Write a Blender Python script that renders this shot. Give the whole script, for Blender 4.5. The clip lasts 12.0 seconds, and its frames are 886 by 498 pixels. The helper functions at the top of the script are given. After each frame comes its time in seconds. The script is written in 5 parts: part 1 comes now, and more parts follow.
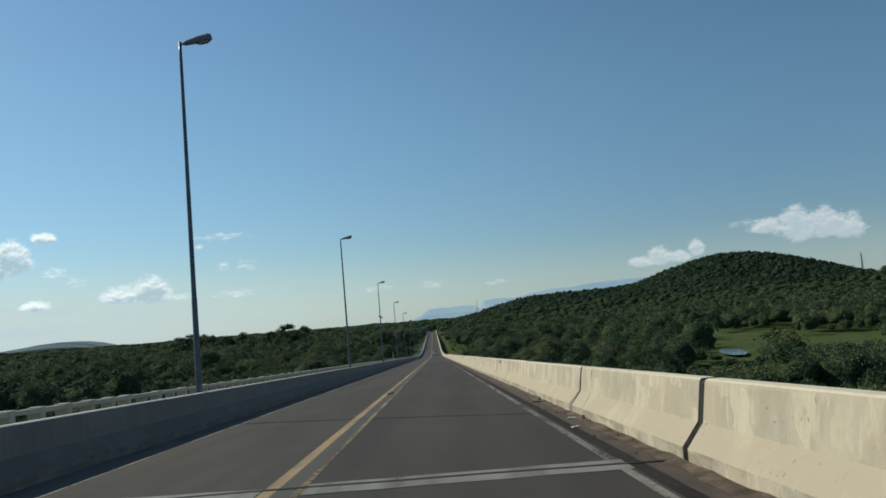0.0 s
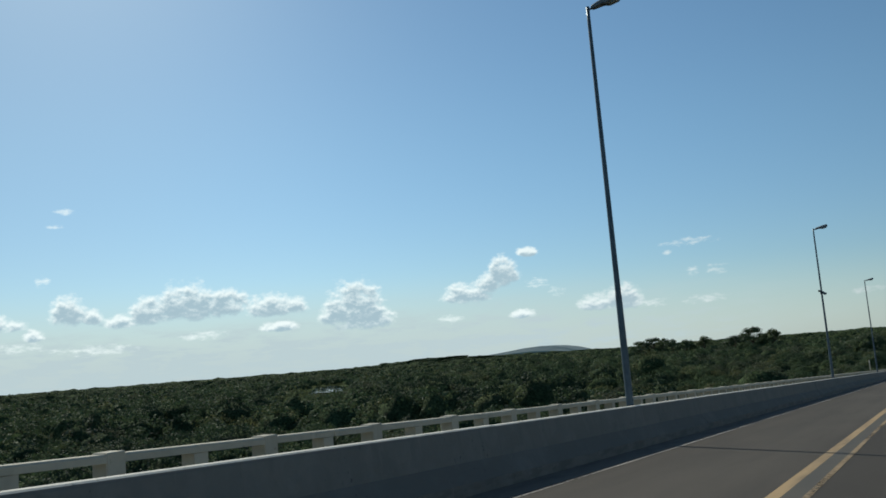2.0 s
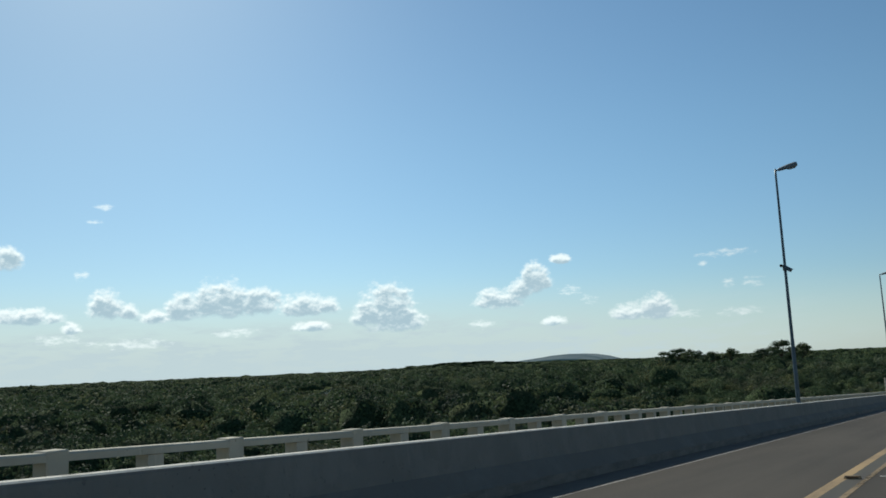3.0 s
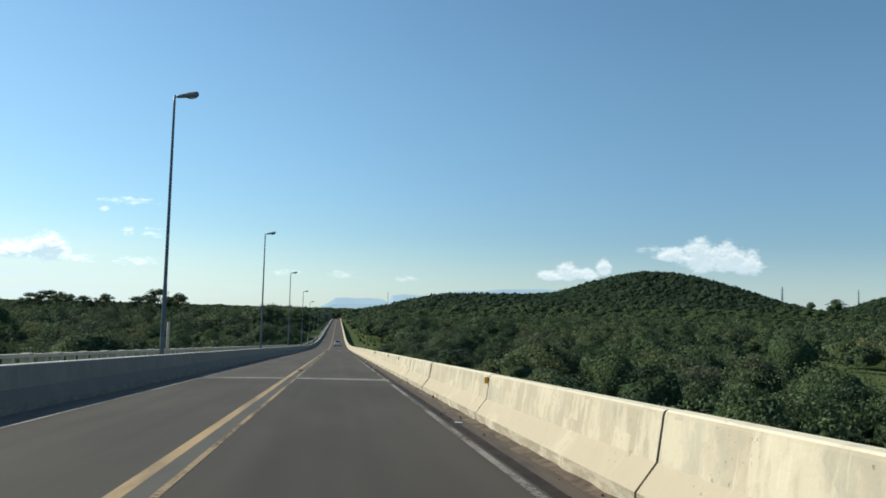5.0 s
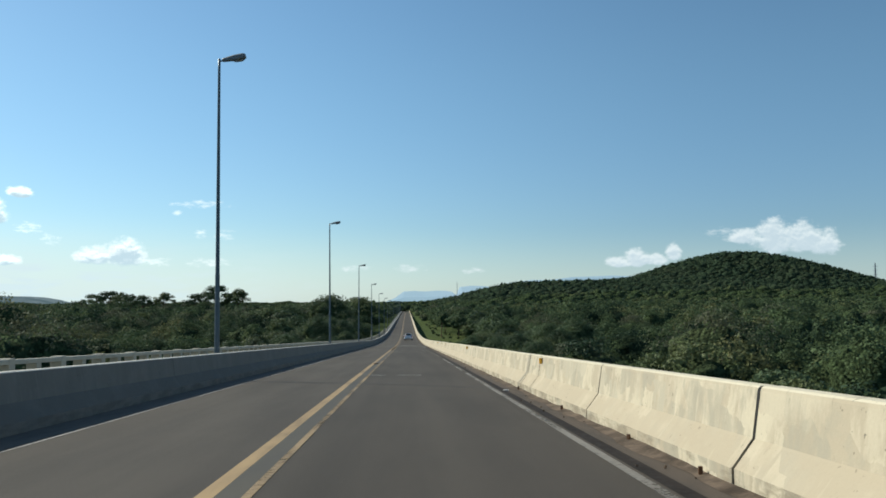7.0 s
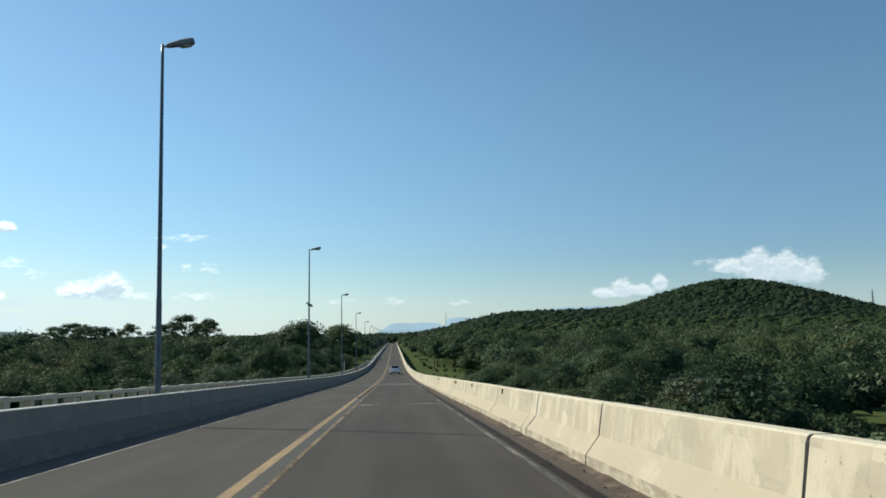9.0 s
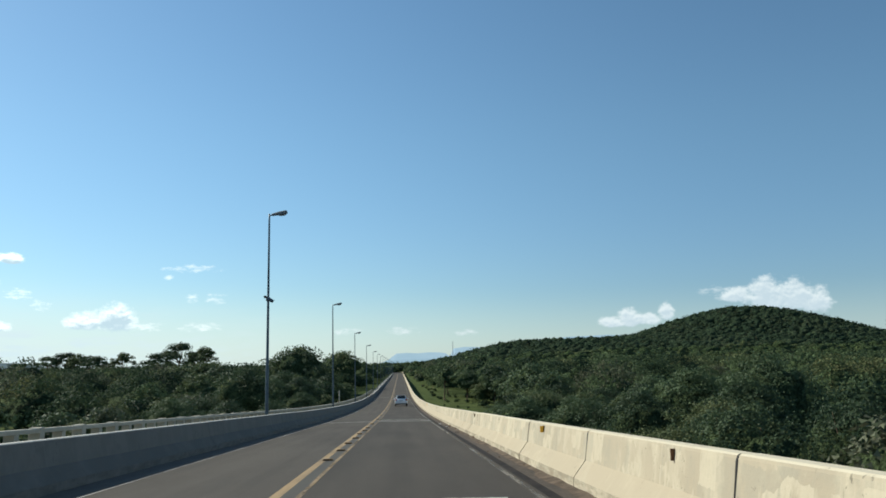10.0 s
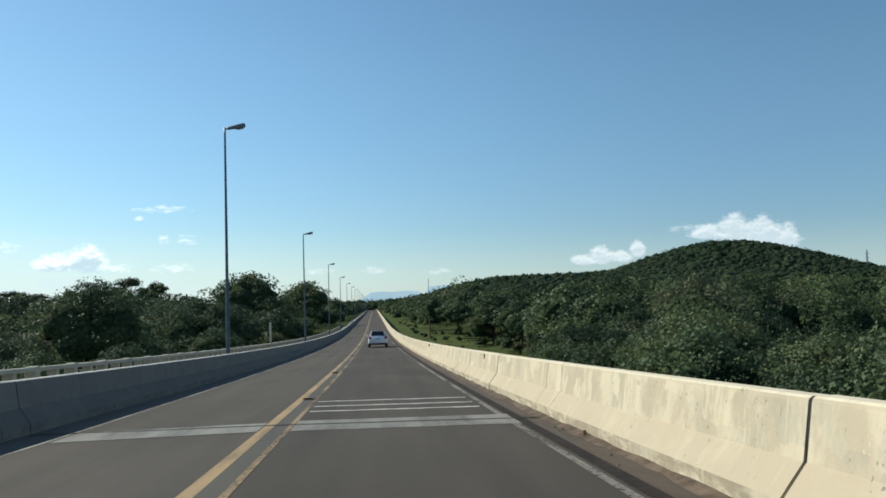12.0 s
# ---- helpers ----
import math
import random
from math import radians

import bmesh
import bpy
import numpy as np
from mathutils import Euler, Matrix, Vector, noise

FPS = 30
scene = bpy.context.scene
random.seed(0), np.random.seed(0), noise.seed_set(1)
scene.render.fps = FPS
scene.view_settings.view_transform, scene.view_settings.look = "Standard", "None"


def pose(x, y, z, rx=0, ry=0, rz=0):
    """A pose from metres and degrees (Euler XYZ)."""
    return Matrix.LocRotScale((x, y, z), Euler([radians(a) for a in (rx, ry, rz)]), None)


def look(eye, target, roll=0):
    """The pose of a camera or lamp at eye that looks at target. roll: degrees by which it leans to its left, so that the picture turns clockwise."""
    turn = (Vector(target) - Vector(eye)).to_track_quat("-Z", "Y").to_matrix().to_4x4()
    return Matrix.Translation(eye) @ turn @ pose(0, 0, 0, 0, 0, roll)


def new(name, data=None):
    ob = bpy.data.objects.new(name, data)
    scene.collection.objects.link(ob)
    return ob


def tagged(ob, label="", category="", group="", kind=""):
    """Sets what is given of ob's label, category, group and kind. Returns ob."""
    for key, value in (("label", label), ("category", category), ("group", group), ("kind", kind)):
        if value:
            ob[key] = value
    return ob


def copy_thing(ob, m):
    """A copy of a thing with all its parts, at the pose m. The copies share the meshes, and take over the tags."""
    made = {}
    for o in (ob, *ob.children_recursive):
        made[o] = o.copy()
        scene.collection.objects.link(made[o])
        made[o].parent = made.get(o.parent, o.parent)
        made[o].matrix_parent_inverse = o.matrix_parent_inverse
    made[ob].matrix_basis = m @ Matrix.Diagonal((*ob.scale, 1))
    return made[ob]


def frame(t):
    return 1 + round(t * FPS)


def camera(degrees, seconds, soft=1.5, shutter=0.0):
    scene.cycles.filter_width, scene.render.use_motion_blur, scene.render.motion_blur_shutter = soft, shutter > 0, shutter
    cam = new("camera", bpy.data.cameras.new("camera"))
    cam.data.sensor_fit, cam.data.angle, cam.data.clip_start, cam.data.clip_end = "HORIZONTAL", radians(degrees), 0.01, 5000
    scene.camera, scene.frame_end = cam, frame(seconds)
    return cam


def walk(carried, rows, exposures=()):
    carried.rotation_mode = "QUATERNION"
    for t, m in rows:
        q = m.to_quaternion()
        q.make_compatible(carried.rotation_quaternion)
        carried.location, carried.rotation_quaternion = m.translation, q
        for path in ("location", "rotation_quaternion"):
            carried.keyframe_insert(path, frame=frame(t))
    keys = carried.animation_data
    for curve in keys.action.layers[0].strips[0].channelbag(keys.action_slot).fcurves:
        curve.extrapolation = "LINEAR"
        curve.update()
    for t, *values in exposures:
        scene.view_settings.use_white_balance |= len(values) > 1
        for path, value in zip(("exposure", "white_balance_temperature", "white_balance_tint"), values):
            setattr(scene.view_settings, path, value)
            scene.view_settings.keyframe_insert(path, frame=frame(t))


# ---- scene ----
# ------------------------------------------------------------------ camera and path
cam = camera(55.8, 12.0, soft=1.7)


def deck_z(y):
    """Height of the road: a steady fall, a sag curve, then almost level."""
    if y < 258.0:
        return -0.0432 * y
    if y < 430.0:
        s = y - 258.0
        return -11.146 - 0.0432 * s + 0.0402 * s * s / 344.0
    return -15.119 - 0.003 * (y - 430.0)


# seconds, across, along, height over the road, heading, pitch, lean
PATH = [
    (0.0, 0.05, 0.00, 1.319, -0.71, 4.57, 4.71),
    (0.5, 0.06, 9.95, 1.299, 3.58, 4.23, 4.77),
    (1.0, 0.12, 20.71, 1.340, 11.97, 3.98, 4.64),
    (1.5, 0.02, 31.20, 1.371, 22.73, 4.96, 5.01),
    (2.0, 0.02, 41.35, 1.367, 30.77, 7.48, 4.41),
    (2.5, 0.17, 51.60, 1.366, 32.85, 9.02, 3.38),
    (3.0, 0.23, 62.45, 1.370, 32.81, 7.90, 2.58),
    (3.5, 0.21, 73.11, 1.376, 26.94, 6.59, 1.68),
    (3.7, 0.19, 77.31, 1.370, 21.31, 6.39, 1.08),
    (5.3, -0.05, 110.91, 1.321, -8.55, 4.07, -1.61),
    (5.5, -0.08, 115.11, 1.313, -8.09, 4.06, -1.15),
    (6.0, -0.11, 125.34, 1.319, -4.09, 4.08, 0.63),
    (6.5, -0.17, 135.85, 1.312, -2.58, 4.14, 0.75),
    (7.0, -0.20, 146.45, 1.268, -2.47, 3.52, 0.38),
    (7.5, -0.19, 157.08, 1.276, -3.24, 4.30, 0.13),
    (7.7, -0.18, 161.25, 1.296, -3.52, 5.16, 0.30),
    (9.5, 0.02, 198.79, 1.316, -3.22, 6.17, 0.98),
    (10.0, -0.03, 209.45, 1.327, -2.93, 7.74, 1.06),
    (10.5, -0.05, 220.06, 1.287, -2.69, 7.43, 1.83),
    (11.0, -0.10, 230.59, 1.262, -3.35, 4.96, 1.70),
    (11.5, -0.11, 240.84, 1.305, -4.61, 3.65, 0.98),
    (12.0, -0.17, 251.44, 1.306, -4.71, 3.54, 1.58),
]
EXPOSURES = [(t, s, 6050.0, 5.0) for t, s in ((0.0, -0.30), (0.5, -0.31), (1.0, -0.07), (1.4, -0.10), (2.0, -0.35), (2.5, -0.40), (3.0, -0.27), (3.7, -0.30), (5.3, 0.28), (6.3, 0.06), (7.5, 0.14), (9.5, 0.15), (10.5, 0.11), (12.0, 0.18))]
walk(cam, [(t, pose(x, y, deck_z(y) + h, 90 + p, r, yw)) for t, x, y, h, yw, p, r in PATH], EXPOSURES)

# ------------------------------------------------------------------ sky, sun
SUN_AZ, SUN_EL = 56.8, 36.0  # degrees to the left of the road's heading, and above the horizon

world = bpy.data.worlds.new("sky")
scene.world = world
world.use_nodes = True


class Nodes:
    """Short forms for building a node tree."""

    def __init__(self, tree):
        self.tree = tree

    def add(self, kind):
        return self.tree.nodes.new(kind)

    def put(self, value, socket):
        if hasattr(value, "is_output"):
            self.tree.links.new(value, socket)
        else:
            socket.default_value = value

    def math(self, op, a, b=None, c=None, clamp=False):
        node = self.add("ShaderNodeMath")
        node.operation, node.use_clamp = op, clamp
        for value, socket in zip((a, b, c), node.inputs):
            if value is not None:
                self.put(value, socket)
        return node.outputs[0]

    def vec(self, op, a, b=None, c=None, out=0):
        node = self.add("ShaderNodeVectorMath")
        node.operation = op
        for value, socket in zip((a, b, c), node.inputs):
            if value is not None:
                self.put(value, socket)
        return node.outputs[out]

    def ramp(self, a, lo, hi, to_lo=0.0, to_hi=1.0, smooth=True):
        node = self.add("ShaderNodeMapRange")
        node.interpolation_type = "SMOOTHSTEP" if smooth else "LINEAR"
        for value, socket in zip((a, lo, hi, to_lo, to_hi), node.inputs):
            self.put(value, socket)
        return node.outputs[0]

    def noise(self, vector, scale, detail=4.0, rough=0.55):
        node = self.add("ShaderNodeTexNoise")
        self.put(vector, node.inputs["Vector"])
        node.inputs["Scale"].default_value = scale
        node.inputs["Detail"].default_value = detail
        node.inputs["Roughness"].default_value = rough
        return node.outputs["Fac"]

    def mix(self, f, a, b, blend="MIX"):
        node = self.add("ShaderNodeMix")
        node.data_type, node.blend_type = "RGBA", blend
        self.put(f, node.inputs[0])
        self.put(a if hasattr(a, "is_output") else (*a, 1.0), node.inputs[6])
        self.put(b if hasattr(b, "is_output") else (*b, 1.0), node.inputs[7])
        return node.outputs[2]


# clouds: azimuth (left positive) and elevation of the centre, half width, half height, in degrees
OVER_HILL = [
    (-24.2, 3.9, 1.5, 1.15), (-25.8, 3.8, 1.3, 1.0), (-27.0, 3.5, 1.0, 0.85), (-22.6, 4.0, 1.3, 0.5), (-21.3, 4.3, 1.0, 0.26), (-15.6, 2.75, 0.9, 0.62), (-14.4, 2.5, 0.9, 0.40), (-16.8, 2.6, 0.8, 0.40), (-17.9, 3.1, 0.5, 0.62),
    (-0.2, 2.2, 0.95, 0.24), (3.6, 2.2, 0.9, 0.2), (-4.6, 2.0, 0.7, 0.18),
]
AHEAD = [
    (13.7, 6.42, 1.5, 0.2), (12.2, 4.42, 0.55, 0.3), (13.7, 4.5, 0.35, 0.28), (15.2, 5.8, 0.3, 0.15), (18.3, 3.2, 1.2, 0.95), (20.2, 3.0, 1.1, 0.6),
    (16.5, 2.65, 0.9, 0.25), (13.0, 2.6, 1.2, 0.25), (24.5, 6.8, 0.75, 0.38), (26.2, 5.6, 1.0, 1.15), (27.3, 4.9, 0.8, 0.8), (28.9, 4.3, 1.6, 0.78), (25.1, 2.65, 0.8, 0.36),
    (22.6, 3.95, 0.5, 0.3), (30.0, 2.7, 0.7, 0.28), (24.0, 4.6, 0.6, 0.3),
]
SUNWARD = [
    (36.4, 4.0, 1.9, 1.75), (35.2, 3.3, 1.3, 0.9), (37.8, 3.6, 1.2, 0.9), (47.4, 4.9, 2.2, 1.25), (45.2, 4.75, 1.6, 1.0), (49.8, 4.5, 1.3, 0.95), (42.2, 4.4, 1.7, 0.8), (40.6, 4.35, 0.9, 0.6),
    (41.6, 3.0, 1.2, 0.42), (51.6, 3.9, 1.0, 0.5), (54.6, 4.7, 1.1, 1.0), (53.3, 4.3, 0.7, 0.5), (59.2, 4.05, 2.0, 0.55), (60.3, 7.6, 1.0, 0.8), (54.6, 10.9, 0.6, 0.20),
    (55.3, 10.0, 0.45, 0.16), (56.0, 6.6, 0.35, 0.30), (53.0, 2.2, 2.0, 0.28), (56.6, 3.3, 0.6, 0.40), (57.3, 2.6, 1.2, 0.30), (46.5, 2.7, 1.4, 0.24),
]


def build_sky():
    n = Nodes(world.node_tree)
    back = world.node_tree.nodes["Background"]
    sky = n.add("ShaderNodeTexSky")
    sky.sky_type, sky.sun_disc = "NISHITA", False
    sky.sun_elevation, sky.sun_rotation = radians(SUN_EL), radians(-SUN_AZ)
    sky.air_density, sky.dust_density, sky.ozone_density, sky.altitude = 1.0, 0.35, 2.2, 100.0
    way = n.add("ShaderNodeTexCoord").outputs["Generated"]
    parts = n.add("ShaderNodeSeparateXYZ")
    n.put(way, parts.inputs[0])
    az = n.math("MULTIPLY", n.math("ARCTAN2", n.math("MULTIPLY", parts.outputs[0], -1.0), parts.outputs[1]), 57.2958)
    el = n.math("MULTIPLY", n.math("ARCSINE", parts.outputs[2]), 57.2958)
    at = n.add("ShaderNodeCombineXYZ")
    n.put(az, at.inputs[0])
    n.put(el, at.inputs[1])
    spot = at.outputs[0]
    near = upper = wisp = None
    for a, e, w, h in OVER_HILL + AHEAD + SUNWARD:
        if h < 0.36:
            p = n.vec("MULTIPLY_ADD", spot, (1 / w, 1 / h, 0), (-a / w, -e / h, 0))
            d = n.vec("DOT_PRODUCT", p, p, out=1)
            wisp = d if wisp is None else n.math("SMOOTH_MIN", wisp, d, 0.4)
            continue
        # heaped clouds stand on a level base
        e, h = e - 0.30 * h, h * 1.22

        def heap(da, de):
            p = n.vec("MULTIPLY_ADD", spot, (1 / w, 1 / h, 0), (-(a - da) / w, -(e - de) / h, 0))
            xy = n.add("ShaderNodeSeparateXYZ")
            n.put(p, xy.inputs[0])
            y = n.math("MAXIMUM", xy.outputs[1], n.math("MULTIPLY", xy.outputs[1], -2.1))
            return n.math("MULTIPLY_ADD", xy.outputs[0], xy.outputs[0], n.math("MULTIPLY", y, y))

        d = heap(0.0, 0.0)
        # the same mass a little higher up, to tell a cloud's bright rim from its shaded body
        f = heap(0.06, 0.38)
        near = d if near is None else n.math("SMOOTH_MIN", near, d, 0.35)
        upper = f if upper is None else n.math("SMOOTH_MIN", upper, f, 0.35)
    puff = n.vec("MULTIPLY", spot, (0.85, 1.15, 1.0))

    def billows(at, fine):
        broad = n.noise(at, 1.25, 5.0, 0.55)
        return n.math("ADD", n.math("MULTIPLY", broad, 1 - fine), n.math("MULTIPLY", n.noise(at, 4.6, 4.0, 0.6), fine)) if fine else broad

    billow = billows(puff, 0.26)
    above = billows(n.vec("ADD", puff, (0.04, 0.20, 0.0)), 0.16)

    def depth(distance, noise):
        return n.math("ADD", n.math("SUBTRACT", 0.95, n.math("MULTIPLY", distance, 0.72)), n.math("MULTIPLY", n.math("SUBTRACT", noise, 0.5), 2.8))

    body = depth(near, billow)
    cover = n.ramp(body, -0.15, 0.60)
    thin = n.math("MULTIPLY", n.ramp(depth(n.math("MULTIPLY", wisp, 0.75), n.math("MULTIPLY_ADD", n.noise(n.vec("MULTIPLY", spot, (0.8, 1.9, 1.0)), 1.7, 6.0, 0.65), 1.9, -0.45)), 0.0, 2.0), 0.75)
    against = n.ramp(az, -5.0, 30.0)
    # light has to pass the mass above: the lower and thicker, the duller
    dim = n.ramp(depth(upper, above), -0.15, 0.90)
    relief = n.ramp(n.math("SUBTRACT", above, billow), -0.12, 0.14, -0.24, 0.22)
    dim = n.math("ADD", dim, n.math("MULTIPLY", n.math("MULTIPLY", relief, n.math("MULTIPLY_ADD", against, -0.5, 1.0)), n.ramp(body, 0.1, 0.7)), clamp=True)
    dim = n.math("MULTIPLY", dim, n.math("MULTIPLY_ADD", against, 0.26, 0.74))
    bright = n.mix(against, (7.7, 8.1, 8.0), (12.2, 12.6, 12.0))
    tint = n.mix(dim, bright, n.mix(against, (5.2, 6.1, 6.6), (5.3, 6.7, 7.3)))
    # thin veil low over the horizon
    side = n.ramp(az, -12.0, 40.0)
    veil = n.math("MULTIPLY", n.ramp(el, n.math("MULTIPLY_ADD", side, 1.2, 5.2), 0.3), n.math("MULTIPLY_ADD", side, 0.66, 0.30))
    streak = n.math("MULTIPLY", n.ramp(n.noise(n.vec("MULTIPLY", spot, (0.35, 1.5, 1.0)), 1.0, 5.0, 0.6), 0.42, 0.75), n.ramp(el, 5.0, 1.5))
    veil = n.math("ADD", veil, n.math("MULTIPLY", streak, n.math("MULTIPLY", n.ramp(az, 0.0, 25.0), 0.45)), clamp=True)
    air = n.mix(n.ramp(el, 1.0, 17.0), n.mix(n.ramp(az, -25.0, 15.0), (0.67, 0.79, 0.91), (0.75, 0.865, 0.93)), (0.865, 1.0, 0.975))
    air = n.mix(1.0, sky.outputs[0], air, "MULTIPLY")
    # a little more light scattered towards the sunny side
    gain = n.math("MULTIPLY", n.ramp(az, -32.0, 22.0, 0.92, 1.06), n.ramp(az, 38.0, 62.0, 1.0, 0.90))
    air = n.vec("SCALE", air)
    n.put(gain, air.node.inputs["Scale"])
    colour = n.mix(veil, air, (6.9, 7.9, 7.9))
    colour = n.mix(n.math("MULTIPLY", cover, n.math("MULTIPLY_ADD", n.ramp(body, 0.0, 0.8), 0.35, 0.60)), colour, tint)
    colour = n.mix(thin, colour, bright)
    n.put(colour, back.inputs[0])
    back.inputs[1].default_value = 0.10


build_sky()

sun = new("sun", bpy.data.lights.new("sun", "SUN"))
sun.data.energy, sun.data.angle, sun.data.color = 4.9, radians(0.53), (1.0, 0.92, 0.76)
aim = Vector((-math.sin(radians(SUN_AZ)) * math.cos(radians(SUN_EL)), math.cos(radians(SUN_AZ)) * math.cos(radians(SUN_EL)), math.sin(radians(SUN_EL))))
sun.matrix_world = look(aim * 60.0, (0, 0, 0))

# ------------------------------------------------------------------ materials


def material(name, rough=0.8, metal=0.0):
    """A new material: its node helper, its Principled node, its object-space coordinates."""
    m = bpy.data.materials.new(name)
    m.use_nodes = True
    n = Nodes(m.node_tree)
    shader = m.node_tree.nodes["Principled BSDF"]
    shader.inputs["Roughness"].default_value = rough
    shader.inputs["Metallic"].default_value = metal
    place = n.add("ShaderNodeNewGeometry").outputs["Position"]
    return m, n, shader, place


def bump(n, shader, height, strength=0.3, distance=0.01):
    node = n.add("ShaderNodeBump")
    node.inputs["Strength"].default_value = strength
    node.inputs["Distance"].default_value = distance
    n.put(height, node.inputs["Height"])
    n.put(node.outputs[0], shader.inputs["Normal"])


def plain(name, colour, rough=0.6, metal=0.0, wear=0.12, scale=6.0):
    m, n, shader, place = material(name, rough, metal)
    shader.inputs["Specular IOR Level"].default_value = 0.5 if metal or rough <= 0.5 else 0.15
    f = n.noise(place, scale, 5.0, 0.6)
    f2 = n.noise(place, scale * 9.0, 3.0, 0.6)
    f = n.math("ADD", n.math("MULTIPLY", f, 0.7), n.math("MULTIPLY", f2, 0.3))
    dark = tuple(c * (1 - wear * 2) for c in colour)
    light = tuple(min(1.0, c * (1 + wear * 2)) for c in colour)
    n.put(n.mix(n.ramp(f, 0.3, 0.7), dark, light), shader.inputs["Base Color"])
    n.put(n.ramp(f2, 0.3, 0.7, max(0.02, rough - 0.1), min(1.0, rough + 0.1)), shader.inputs["Roughness"])
    bump(n, shader, f2, 0.15, 0.004)
    return m


def make_asphalt():
    m, n, shader, place = material("asphalt", 0.93)
    shader.inputs["Specular IOR Level"].default_value = 0.25
    xyz = n.add("ShaderNodeSeparateXYZ")
    n.put(place, xyz.inputs[0])
    grit = n.noise(place, 55.0, 3.0, 0.7)
    blotch = n.noise(n.vec("MULTIPLY", place, (1.0, 0.22, 1.0)), 0.55, 5.0, 0.6)
    lanes = n.noise(n.vec("MULTIPLY", place, (1.6, 0.015, 1.0)), 1.0, 3.0, 0.5)
    f = n.math("ADD", n.math("MULTIPLY", blotch, 0.55), n.math("MULTIPLY", lanes, 0.45))
    base = n.mix(n.ramp(f, 0.32, 0.68), (0.042, 0.034, 0.027), (0.073, 0.060, 0.047))
    base = n.mix(n.math("MULTIPLY", n.ramp(grit, 0.35, 0.75), 0.30), base, (0.10, 0.09, 0.08))
    # the lanes and the spans were laid at different times
    age = n.math("MULTIPLY", n.ramp(xyz.outputs[0], -1.70, -1.60, 1.06, 0.90), n.ramp(xyz.outputs[1], 135.6, 136.6, 0.86, 1.0))
    shade = n.add("ShaderNodeCombineColor")
    for socket in shade.inputs:
        n.put(age, socket)
    base = n.mix(1.0, base, shade.outputs[0], "MULTIPLY")
    # brown dust gathers along both edges
    gutter = n.ramp(xyz.outputs[0], -4.84, -4.92)
    dust = n.ramp(xyz.outputs[0], 1.85, 2.25)
    dust = n.math("MULTIPLY", dust, n.ramp(n.noise(n.vec("MULTIPLY", place, (3.0, 0.7, 1.0)), 1.3, 5.0, 0.65), 0.25, 0.6))
    base = n.mix(n.math("MULTIPLY", dust, 0.72), base, (0.102, 0.077, 0.058))
    # the gutter by the walkway is a paler strip
    base = n.mix(n.math("MULTIPLY", gutter, n.ramp(n.noise(n.vec("MULTIPLY", place, (2.0, 0.5, 1.0)), 1.6, 5.0, 0.65), 0.30, 0.60, 0.60, 0.95)), base, (0.152, 0.125, 0.100))
    n.put(base, shader.inputs["Base Color"])
    bump(n, shader, grit, 0.5, 0.008)
    return m


